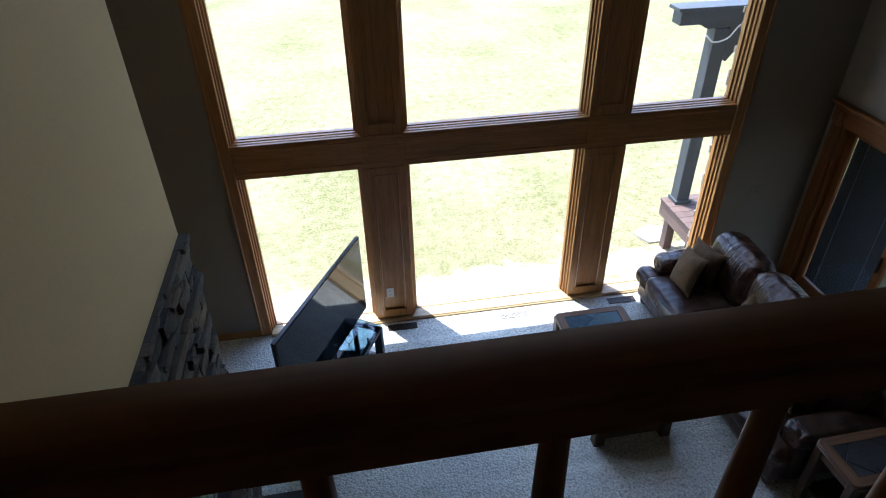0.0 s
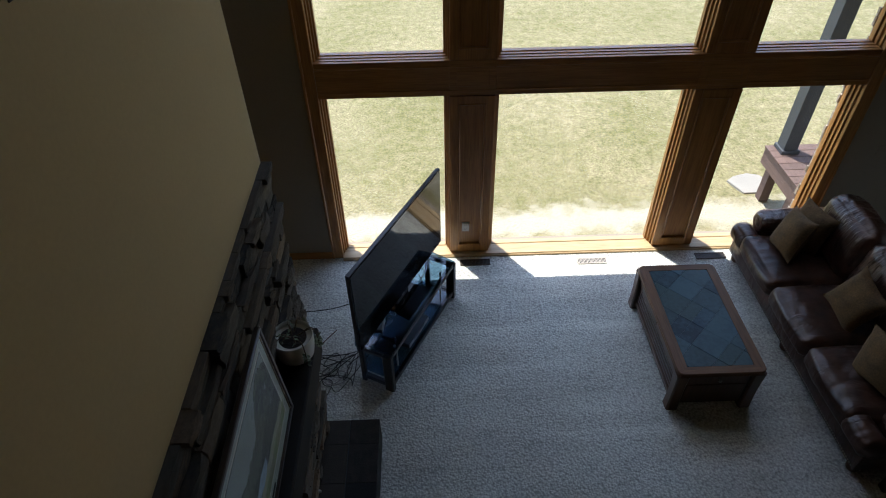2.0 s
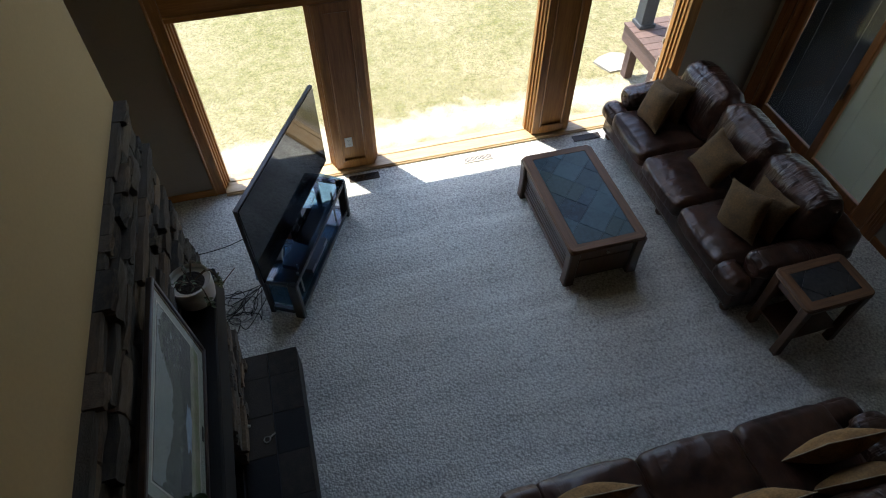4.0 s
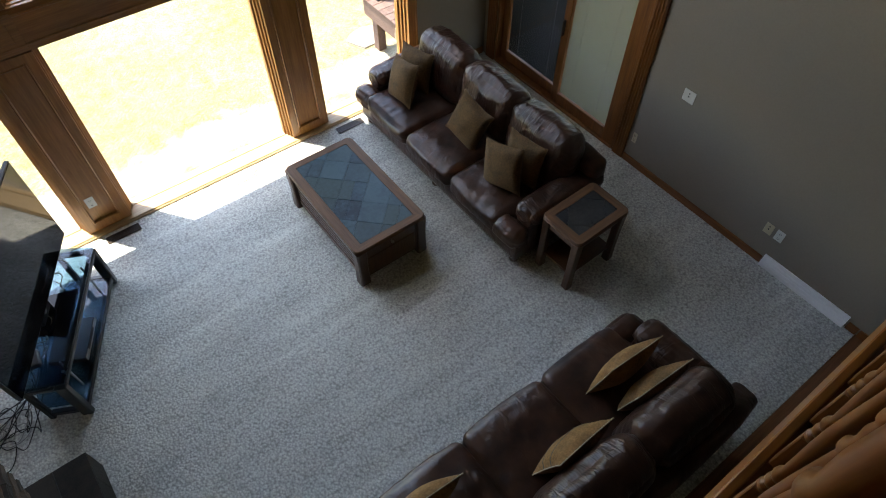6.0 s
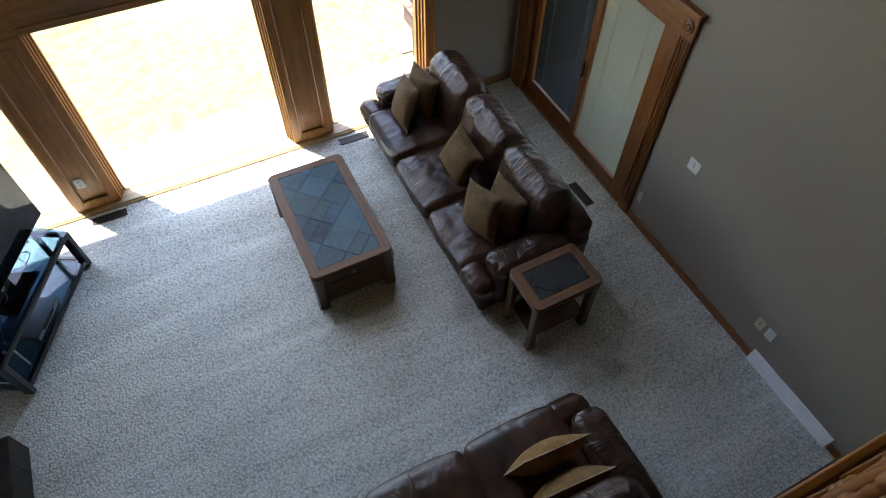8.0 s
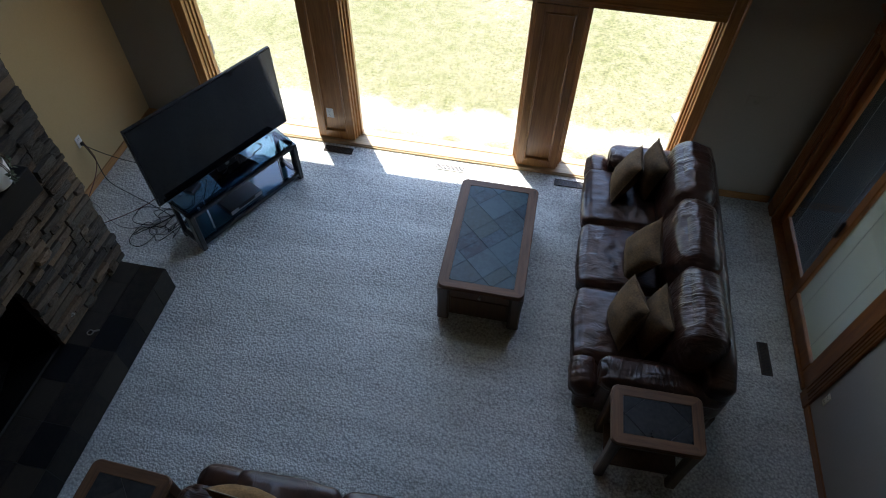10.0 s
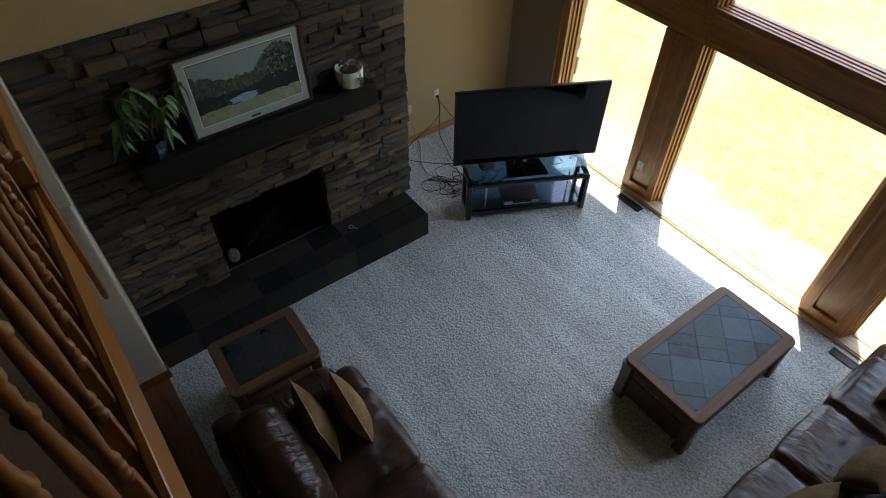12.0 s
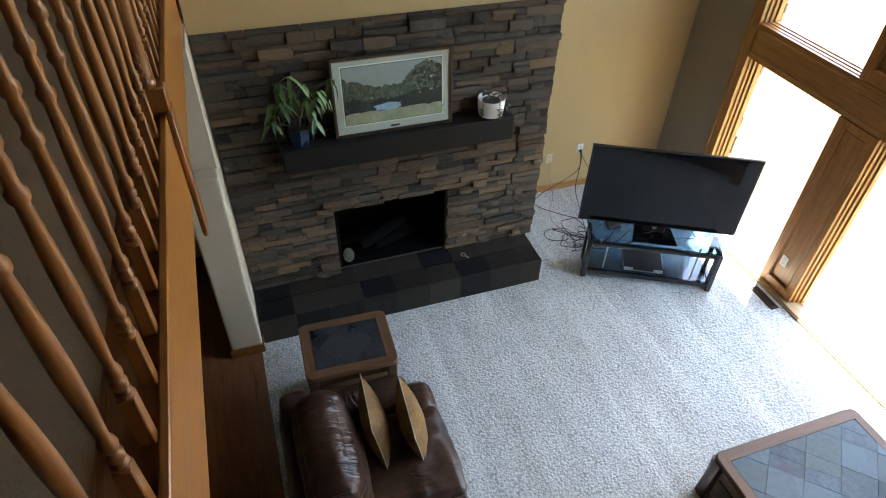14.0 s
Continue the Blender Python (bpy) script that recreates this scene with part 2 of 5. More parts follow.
P_POND = mat("print_pond", (0.26, 0.37, 0.48), rough=0.6, var=0.3, scale=20)
P_STRIPE = mat("print_fairway_stripe", (0.25, 0.30, 0.16), rough=0.6, var=0.3, scale=12)
POT_WHITE = mat("white_ceramic", (0.84, 0.81, 0.73), rough=0.35, var=0.05, scale=10, bump=0.1, bump_scale=40)
POT_BLUE = mat("dark_blue_glaze", (0.012, 0.028, 0.060), rough=0.15, var=0.4, scale=10, coat=0.5)
SOIL = mat("potting_soil", (0.035, 0.024, 0.016), rough=0.95, var=0.5, fine=90, bump=0.8, bump_scale=80)
LEAF = mat("green_leaf", (0.036, 0.082, 0.024), rough=0.38, var=0.4, scale=8, second=(0.15, 0.25, 0.085), rnd=0.5)
SUCCULENT = mat("grey_green_succulent", (0.16, 0.19, 0.11), rough=0.6, var=0.3, scale=20)
STEM = mat("brown_stem", (0.11, 0.075, 0.04), rough=0.8, var=0.3)
CONE = mat("pale_pine_cone", (0.26, 0.22, 0.17), rough=0.85, var=0.4, fine=60)
BRASS = mat("tarnished_nickel", (0.38, 0.36, 0.32), rough=0.35, metal=0.8, var=0.2)
CABLE = mat("black_cable", (0.012, 0.012, 0.012), rough=0.5, var=0.2)
CABLE_RED = mat("dark_red_cable", (0.09, 0.018, 0.014), rough=0.5, var=0.2)
CABLE_GREY = mat("grey_cable", (0.30, 0.30, 0.29), rough=0.5, var=0.1)
DECK = mat("weathered_deck_board", (0.13, 0.085, 0.072), rough=0.8, var=0.25, scale=2, fine=20, stretch=(10, 1, 10), bump=0.3, bump_scale=10, rnd=0.4)
GREY_PAINT = mat("slate_grey_paint", (0.055, 0.062, 0.07), rough=0.6, var=0.15)
SIDING = mat("house_siding", (0.30, 0.28, 0.25), rough=0.8, var=0.1)
VENEER = mat("outer_stone_veneer", (0.34, 0.29, 0.23), rough=0.9, var=0.3, scale=4, fine=40, bump=0.5, bump_scale=30, rnd=0.8)
PAVER = mat("concrete_paver", (0.30, 0.285, 0.25), rough=0.9, var=0.2, scale=3, fine=50, bump=0.4, bump_scale=40)
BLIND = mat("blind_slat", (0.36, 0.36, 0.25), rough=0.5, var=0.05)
# same slats, with the dimness behind the far leaf put into their colour
BLIND_SHADED = mat("shaded_blind_slat", (0.022, 0.024, 0.024), rough=0.5, var=0.05)
WIRE = mat("white_wire", (0.7, 0.7, 0.68), rough=0.5, var=0.05)
PANE = glass("window_glass")
SHELF_GLASS = glass("smoked_shelf_glass", (0.34, 0.47, 0.57), 2.2)


def carpet_material(name, lo, hi):
    """Cut-pile carpet: tuft relief with painted gap shade, mottling and long faint vacuum strokes."""
    m = mat(name, lo, rough=0.97, spec=0.1, var=0.0, scale=1.1, fine=55, second=hi)
    n, l = m.node_tree.nodes, m.node_tree.links
    b = n["Principled BSDF"]
    b.inputs["Sheen Weight"].default_value = 0.15
    tc = n.new("ShaderNodeTexCoord")
    v = n.new("ShaderNodeTexVoronoi")
    v.inputs["Scale"].default_value = 58
    v.inputs["Randomness"].default_value = 1
    nz = n.new("ShaderNodeTexNoise")
    nz.inputs["Scale"].default_value = 44
    nz.inputs["Detail"].default_value = 4
    l.new(tc.outputs["Object"], v.inputs["Vector"])
    l.new(tc.outputs["Object"], nz.inputs["Vector"])
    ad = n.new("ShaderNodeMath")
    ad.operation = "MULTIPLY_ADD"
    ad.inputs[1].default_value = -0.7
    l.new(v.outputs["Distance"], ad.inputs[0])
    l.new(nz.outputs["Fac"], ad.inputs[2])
    st = n.new("ShaderNodeMapping")
    st.inputs["Scale"].default_value = (0.55, 2.4, 1)
    st.inputs["Rotation"].default_value = (0, 0, radians(24))
    ns = n.new("ShaderNodeTexNoise")
    ns.inputs["Scale"].default_value = 1.6
    ns.inputs["Detail"].default_value = 2
    l.new(tc.outputs["Object"], st.inputs[0])
    l.new(st.outputs[0], ns.inputs["Vector"])
    hs = n.new("ShaderNodeMath")
    hs.operation = "MULTIPLY_ADD"
    hs.inputs[1].default_value = 0.8
    l.new(ns.outputs["Fac"], hs.inputs[0])
    l.new(ad.outputs[0], hs.inputs[2])
    bp = n.new("ShaderNodeBump")
    bp.inputs["Strength"].default_value = 0.85
    bp.inputs["Distance"].default_value = 0.012
    l.new(hs.outputs[0], bp.inputs["Height"])
    l.new(bp.outputs[0], b.inputs["Normal"])
    # shade in the gaps between tufts goes into the colour, with the soft strokes
    old = b.inputs["Base Color"].links[0].from_socket
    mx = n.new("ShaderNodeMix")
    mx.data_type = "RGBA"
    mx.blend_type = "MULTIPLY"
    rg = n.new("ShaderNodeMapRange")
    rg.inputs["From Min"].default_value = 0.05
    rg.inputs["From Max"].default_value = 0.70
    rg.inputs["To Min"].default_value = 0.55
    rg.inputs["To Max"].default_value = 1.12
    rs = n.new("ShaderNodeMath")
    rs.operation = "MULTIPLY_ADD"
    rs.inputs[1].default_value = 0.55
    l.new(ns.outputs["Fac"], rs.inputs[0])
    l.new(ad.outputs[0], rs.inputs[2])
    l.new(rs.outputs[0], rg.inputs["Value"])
    # narrow brushed lines left by the vacuum cleaner
    lm = n.new("ShaderNodeMapping")
    lm.inputs["Scale"].default_value = (0.30, 4.2, 1)
    lm.inputs["Rotation"].default_value = (0, 0, radians(-4))
    ln = n.new("ShaderNodeTexNoise")
    ln.inputs["Scale"].default_value = 1.5
    ln.inputs["Detail"].default_value = 1.5
    ln.inputs["Distortion"].default_value = 0.25
    l.new(tc.outputs["Object"], lm.inputs[0])
    l.new(lm.outputs[0], ln.inputs["Vector"])
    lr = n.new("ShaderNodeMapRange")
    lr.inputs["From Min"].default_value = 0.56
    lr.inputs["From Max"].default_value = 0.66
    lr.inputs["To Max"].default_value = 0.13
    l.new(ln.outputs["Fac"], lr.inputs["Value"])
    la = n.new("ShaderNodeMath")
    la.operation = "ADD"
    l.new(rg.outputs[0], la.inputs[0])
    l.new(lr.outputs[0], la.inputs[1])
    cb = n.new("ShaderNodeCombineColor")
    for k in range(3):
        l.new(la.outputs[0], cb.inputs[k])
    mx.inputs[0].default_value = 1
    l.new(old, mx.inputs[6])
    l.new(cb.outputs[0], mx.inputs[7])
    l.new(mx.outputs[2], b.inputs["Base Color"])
    return m


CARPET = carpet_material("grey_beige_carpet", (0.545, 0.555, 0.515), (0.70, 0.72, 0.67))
LOFT_CARPET = mat("loft_carpet", (0.40, 0.29, 0.19), rough=0.97, spec=0.1, var=0.12, scale=3, fine=110, bump=0.4, bump_scale=160, bump_dist=0.005)


def lawn_material():
    """Mown lawn with dry straw-coloured patches."""
    m = mat("lawn", (0.162, 0.160, 0.062), rough=0.95, spec=0.1, var=0.0, scale=0.55, fine=6, second=(0.330, 0.290, 0.175), bump=0.8, bump_scale=30, bump_dist=0.04)
    n, l = m.node_tree.nodes, m.node_tree.links
    b = n["Principled BSDF"]
    old = b.inputs["Base Color"].links[0].from_socket
    tc = n.new("ShaderNodeTexCoord")
    f = n.new("ShaderNodeTexNoise")
    f.inputs["Scale"].default_value = 26
    f.inputs["Detail"].default_value = 6
    f.inputs["Roughness"].default_value = 0.7
    l.new(tc.outputs["Object"], f.inputs["Vector"])
    rg = n.new("ShaderNodeMapRange")
    rg.inputs["From Min"].default_value = 0.3
    rg.inputs["From Max"].default_value = 0.7
    rg.inputs["To Min"].default_value = 0.50
    rg.inputs["To Max"].default_value = 1.35
    l.new(f.outputs["Fac"], rg.inputs["Value"])
    cb = n.new("ShaderNodeCombineColor")
    for k in range(3):
        l.new(rg.outputs[0], cb.inputs[k])
    mx = n.new("ShaderNodeMix")
    mx.data_type = "RGBA"
    mx.blend_type = "MULTIPLY"
    mx.inputs[0].default_value = 1
    l.new(old, mx.inputs[6])
    l.new(cb.outputs[0], mx.inputs[7])
    # bare pale strip under the drip of the eave, broken up by tufts
    sep = n.new("ShaderNodeSeparateXYZ")
    l.new(tc.outputs["Object"], sep.inputs[0])
    edge = n.new("ShaderNodeTexNoise")
    edge.inputs["Scale"].default_value = 1.7
    edge.inputs["Detail"].default_value = 6
    edge.inputs["Roughness"].default_value = 0.7
    l.new(tc.outputs["Object"], edge.inputs["Vector"])
    wob = n.new("ShaderNodeMath")
    wob.operation = "MULTIPLY_ADD"
    wob.inputs[1].default_value = 1.3
    l.new(edge.outputs["Fac"], wob.inputs[0])
    l.new(sep.outputs["Y"], wob.inputs[2])
    off = n.new("ShaderNodeMath")
    off.operation = "SUBTRACT"
    off.inputs[1].default_value = 7.38
    l.new(wob.outputs[0], off.inputs[0])
    ab = n.new("ShaderNodeMath")
    ab.operation = "ABSOLUTE"
    l.new(off.outputs[0], ab.inputs[0])
    bare = n.new("ShaderNodeMapRange")
    bare.inputs["From Min"].default_value = 0.16
    bare.inputs["From Max"].default_value = 0.42
    bare.inputs["To Min"].default_value = 0.8
    bare.inputs["To Max"].default_value = 0.0
    l.new(ab.outputs[0], bare.inputs["Value"])
    dry = n.new("ShaderNodeMix")
    dry.data_type = "RGBA"
    dry.inputs[7].default_value = (0.44, 0.41, 0.32, 1)
    l.new(bare.outputs[0], dry.inputs[0])
    l.new(mx.outputs[2], dry.inputs[6])
    l.new(dry.outputs[2], b.inputs["Base Color"])
    return m


LAWN = lawn_material()

# ---- mesh helpers ----


def box(bm, x0, x1, y0, y1, z0, z1, bevel=0.0, seg=1):
    r = bmesh.ops.create_cube(bm, size=1)
    vs = r["verts"]
    for v in vs:
        v.co = Vector((x0 + (v.co.x + 0.5) * (x1 - x0), y0 + (v.co.y + 0.5) * (y1 - y0), z0 + (v.co.z + 0.5) * (z1 - z0)))
    if bevel:
        es = list({e for v in vs for e in v.link_edges})
        bmesh.ops.bevel(bm, geom=es, offset=bevel, segments=seg, affect="EDGES", profile=0.5)
    return vs


def lathe(bm, profile, cx=0.0, cy=0.0, seg=20, cap=True):
    """Turn (radius, z) pairs round a vertical axis."""
    rings = []
    for r, z in profile:
        rings.append([bm.verts.new((cx + r * math.cos(2 * math.pi * k / seg), cy + r * math.sin(2 * math.pi * k / seg), z)) for k in range(seg)])
    for a, b in zip(rings, rings[1:]):
        for k in range(seg):
            bm.faces.new((a[k], a[(k + 1) % seg], b[(k + 1) % seg], b[k]))
    if cap:
        bm.faces.new(rings[0][::-1])
        bm.faces.new(rings[-1])


def tube(bm, pts, r, seg=7):
    """A round cord along points."""
    rings = []
    for i, p in enumerate(pts):
        a, b = pts[max(i - 1, 0)], pts[min(i + 1, len(pts) - 1)]
        d = (Vector(b) - Vector(a)).normalized()
        u = d.orthogonal().normalized() if not rings else (last - d * last.dot(d)).normalized()
        last = u
        w = d.cross(u)
        rings.append([bm.verts.new(Vector(p) + r * (u * math.cos(2 * math.pi * k / seg) + w * math.sin(2 * math.pi * k / seg))) for k in range(seg)])
    for a, b in zip(rings, rings[1:]):
        for k in range(seg):
            bm.faces.new((a[k], a[(k + 1) % seg], b[(k + 1) % seg], b[k]))
    bm.faces.new(rings[0][::-1])
    bm.faces.new(rings[-1])


def curve_pts(ctrl, n=10):
    """Catmull-Rom points through control points."""
    c = [Vector(p) for p in ctrl]
    c = [c[0] * 2 - c[1]] + c + [c[-1] * 2 - c[-2]]
    out = []
    for i in range(1, len(c) - 2):
        for k in range(n):
            t = k / n
            p0, p1, p2, p3 = c[i - 1], c[i], c[i + 1], c[i + 2]
            out.append(0.5 * (2 * p1 + (p2 - p0) * t + (2 * p0 - 5 * p1 + 4 * p2 - p3) * t * t + (3 * p1 - p0 - 3 * p2 + p3) * t ** 3))
    out.append(c[-2])
    return out


def soft(bm, size, centre, r=0.08, puff=0.03, n=12, wrinkle=0.006, seed=0.0, turn=None, pleat=0.0):
    """A stuffed block: rounded box with bulging faces and creases."""
    tmp = bmesh.new()
    bmesh.ops.create_cube(tmp, size=2)
    bmesh.ops.subdivide_edges(tmp, edges=tmp.edges[:], cuts=n, use_grid_fill=True)
    h = Vector(size) / 2
    for v in tmp.verts:
        p = v.co.copy()
        q = Vector((p.x * h.x, p.y * h.y, p.z * h.z))
        inner = Vector([max(-(h[i] - r), min(h[i] - r, q[i])) for i in range(3)])
        d = q - inner
        if d.length > 1e-6:
            q = inner + d.normalized() * r
        for i in range(3):
            j, k = (i + 1) % 3, (i + 2) % 3
            q[i] += puff * p[i] * max(0, 1 - p[j] ** 2) * max(0, 1 - p[k] ** 2)
        s = Vector((q.x * 7 + seed, q.y * 7, q.z * 7))
        q += d.normalized() * wrinkle * (noise.noise(s) + 0.6 * noise.noise(s * 2.3)) if d.length > 1e-6 else Vector()
        if pleat and d.length > 1e-6:
            # gathered folds running over the rim
            rim = max(abs(p.x), abs(p.z)) ** 3
            along = q.x if abs(p.z) >= abs(p.x) else q.z
            fold = noise.noise(Vector((along * 30 + 2.5 * noise.noise(q * 5), seed, q.y * 3)))
            q += d.normalized() * pleat * rim * (abs(fold) * 2 - 0.6)
        if turn is not None:
            q = turn @ q
        v.co = q + Vector(centre)
    me = bpy.data.meshes.new("soft")
    tmp.to_mesh(me)
    tmp.free()
    bm.from_mesh(me)
    bpy.data.meshes.remove(me)


def mesh_of(name, bm, material, smooth=False):
    me = bpy.data.meshes.new(name)
    bmesh.ops.recalc_face_normals(bm, faces=bm.faces[:])
    bm.to_mesh(me)
    bm.free()
    for m in material if isinstance(material, (list, tuple)) else (material,):
        me.materials.append(m)
    if smooth:
        me.shade_smooth()
        me.set_sharp_from_angle(angle=radians(smooth if smooth > 1 else 40))
    return me


def part(name, bm, material, parent, label="", smooth=False):
    ob = new(name, mesh_of(name, bm, material, smooth))
    ob.parent = parent
    if label:
        ob["label"] = label
    return ob


def solid(name, bm, material, label, category, kind="", smooth=False, group=""):
    return tagged(new(name, mesh_of(name, bm, material, smooth)), label, category, group, kind)


def thing(name, label, category, at=None, group="", kind=""):
    e = new(name)
    if at is not None:
        e.matrix_world = at
    return tagged(e, label, category, group, kind)


def B(*a, **k):
    bm = bmesh.new()
    box(bm, *a, **k)
    return bm


def boxes(*rows, bevel=0.0):
    bm = bmesh.new()
    for r in rows:
        box(bm, *r, bevel=bevel)
    return bm

# ---- the room ----
YN, XE, XW = 5.26, 4.72, -1.92
STONE_X, BREAST_Y0, BREAST_Y1, STONE_TOP = -0.99, 0.46, 3.19, 2.61
EDGE_Y, LOFT_Z, SOFFIT_Z, CEIL_Z, BACK_Y = 0.440, 3.067, 2.69, 5.9, -3.4
YO = YN + 0.24

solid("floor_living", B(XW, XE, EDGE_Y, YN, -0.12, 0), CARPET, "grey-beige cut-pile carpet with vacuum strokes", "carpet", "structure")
solid("floor_hall", B(XW, XE, BACK_Y, EDGE_Y - 0.003, -0.12, 0.004), FLOOR_WOOD, "dark reddish hardwood floor under the loft", "floor", "structure")

# west side: alcove wall, chimney breast above the stone
solid("wall_west", B(XW - 0.15, XW, BACK_Y, YO, -0.9, CEIL_Z), WALL_TAN, "golden-tan painted wall", "wall", "structure")
solid("wall_chimney", B(XW + 0.002, STONE_X - 0.03, BREAST_Y0, BREAST_Y1 - 0.012, STONE_TOP - 0.02, CEIL_Z), WALL_TAN, "golden-tan painted chimney breast above the stone", "wall", "structure")
solid("wall_east_low", boxes((XE, XE + 0.18, BACK_Y, 3.16, -0.9, CEIL_Z), (XE, XE + 0.18, 5.06, YO, -0.9, CEIL_Z), (XE, XE + 0.18, 3.16, 5.06, 1.96, CEIL_Z), (XE, XE + 0.18, 3.16, 5.06, -0.9, -0.005)), WALL_GREY, "taupe painted wall", "wall", "structure")
X0, X1, X2, X3, X4, X5 = -1.07, 0.05, 0.445, 2.17, 2.585, 3.66
Z0, Z1, Z2, Z3 = 0.06, 1.835, 2.155, 5.2
solid("wall_north", boxes((XW, X0 - 0.1, YN, YO, -0.9, CEIL_Z), (X5 + 0.1, XE + 0.18, YN, YO, -0.9, CEIL_Z), (X0 - 0.1, X5 + 0.1, YN, YO, Z3 + 0.1, CEIL_Z), (X0 - 0.1, X5 + 0.1, YN, YO, -0.9, -0.002)), WALL_GREY, "taupe painted wall round the tall windows", "wall", "structure")
veneer = random.Random(31)
north = bpy.data.objects["wall_north"]
for side, edge in ((-1, X0 - 0.018), (1, X5 + 0.012)):
    z = -0.9
    while z < Z3:
        h = veneer.choice((0.06, 0.075, 0.09))
        x0 = edge - side * veneer.uniform(-0.022, 0.022)
        x1 = edge + side * 0.45
        part("stone", B(min(x0, x1), max(x0, x1), YO + 0.001, YO + 0.022 + veneer.uniform(0, 0.010), z, z + h - 0.008), VENEER, north)
        z += h
solid("wall_back", B(XW - 0.15, XE + 0.18, BACK_Y - 0.15, BACK_Y, -0.1, CEIL_Z), WALL_GREY, "plain taupe back wall", "wall", "structure")
# unseen ceiling, kept dark so the room gets less bounce
solid("ceiling", B(XW - 0.3, XE + 0.4, BACK_Y - 0.3, YO, CEIL_Z, CEIL_Z + 0.2), CEIL, "plain unseen ceiling, dark to cut bounced light", "ceiling", "structure")
solid("eave", B(XW - 0.5, XE + 0.6, YO, YN + 1.22, 5.42, 5.7), SIDING, "roof overhang above the windows", "eave", "structure")
bm = bmesh.new()
box(bm, XW + 0.002, -0.50, 0.20, BREAST_Y0 - 0.004, 0.004, 1.84, bevel=0.02, seg=3)
box(bm, XW + 0.003, -0.615, 0.201, BREAST_Y0 - 0.005, 1.82, SOFFIT_Z)
solid("wall_stub", bm, WALL_PALE, "pale end of the wall beside the hearth", "wall", "structure")
solid("trim_stub", boxes((XW + 0.01, -0.485, 0.185, BREAST_Y0 + 0.010, 0.004, 0.10), bevel=0.004), RAIL_X, "oak base of the wall end", "baseboard", "structure")

# loft
solid("floor_loft", B(XW, XE, BACK_Y, 0.285, SOFFIT_Z + 0.01, LOFT_Z + 0.004), LOFT_CARPET, "brown loft carpet", "carpet", "structure")
solid("ceiling_hall", B(XW, XE, BACK_Y, 0.41, SOFFIT_Z - 0.03, SOFFIT_Z + 0.008), CEIL, "plain ceiling under the loft", "ceiling", "structure")
bm = boxes((XW + 0.14, XE, 0.287, EDGE_Y - 0.025, SOFFIT_Z + 0.01, LOFT_Z + 0.008))
solid("floor_loft_border", bm, FLOOR_WOOD, "reddish hardwood border along the loft edge", "floor", "structure")
bm = bmesh.new()
box(bm, STONE_X - 0.08, XE, EDGE_Y - 0.025, EDGE_Y, SOFFIT_Z - 0.005, LOFT_Z + 0.016, bevel=0.004)
solid("trim_fascia", bm, FASCIA_X, "honey oak fascia board of the loft edge", "trim", "structure")

# baseboards
def baseboard(x0, x1, y0, y1, m):
    bm = bmesh.new()
    box(bm, x0, x1, y0, y1, 0.0, 0.085, bevel=0.004)
    solid("baseboard", bm, m, "honey oak baseboard", "baseboard", "structure")


baseboard(XE - 0.016, XE, EDGE_Y, 0.53, RAIL_Y)
baseboard(XE - 0.016, XE, 1.37, 3.02, RAIL_Y)
baseboard(XW, X0 - 0.1, YN - 0.016, YN, OAK_X)
baseboard(X5 + 0.1, XE - 0.02, YN - 0.016, YN, OAK_X)
baseboard(XW, XW + 0.016, BREAST_Y1 + 0.02, YN - 0.017, OAK_Y)
baseboard(XE - 0.016, XE, BACK_Y, EDGE_Y - 0.01, RAIL_Y)

# ---- tall windows ----
win = thing("window_1", "tall gridded windows in honey oak frames over a lawn", "window", kind="structure")


def post(x0, x1):
    """Wide flat post with sunk moulded panels."""
    for z0, z1 in ((0.035, Z1 - 0.005), (Z2 + 0.005, Z3)):
        bm = bmesh.new()
        w = 0.075
        box(bm, x0, x0 + w, YN - 0.004, YN + 0.16, z0, z1, bevel=0.003)
        box(bm, x1 - w, x1, YN - 0.004, YN + 0.16, z0, z1, bevel=0.003)
        box(bm, x0 + w, x1 - w, YN - 0.003, YN + 0.16, z0, z0 + 0.09)
        box(bm, x0 + w, x1 - w, YN - 0.003, YN + 0.16, z1 - 0.07, z1)
        box(bm, x0 + w, x1 - w, YN + 0.020, YN + 0.15, z0 + 0.09, z1 - 0.07)
        # moulding ring
        a, b, c, d, m = x0 + w, x1 - w, z0 + 0.09, z1 - 0.07, 0.018
        for r in ((a, a + m, c, d), (b - m, b, c, d), (a + m, b - m, c, c + m), (a + m, b - m, d - m, d)):
            box(bm, r[0], r[1], YN - 0.009, YN + 0.02, r[2], r[3], bevel=0.007)
        part("post", bm, OAK_Z, win, smooth=30)


post(X1, X2)
post(X3, X4)
for x0, x1, m in ((X0 - 0.1, X0, OAK_Z), (X5, X5 + 0.1, OAK_Z)):
    bm = bmesh.new()
    box(bm, x0, x1, YN - 0.012, YN + 0.16, 0.0, Z3 + 0.1, bevel=0.004)
    e = x0 if x0 < 0 else x1
    box(bm, e - 0.012, e + 0.012, YN - 0.022, YN + 0.01, 0.0, Z3 + 0.1, bevel=0.006)
    part("side_casing", bm, m, win, smooth=30)
bm = bmesh.new()
box(bm, X0, X5, YN + 0.001, YN + 0.16, Z1, Z2, bevel=0.003)
box(bm, X0, X5, YN - 0.010, YN + 0.03, Z1 + 0.045, Z1 + 0.06, bevel=0.004)
box(bm, X0, X5, YN - 0.010, YN + 0.03, Z2 - 0.06, Z2 - 0.045, bevel=0.004)
part("cross_rail", bm, OAK_X, win, smooth=30)
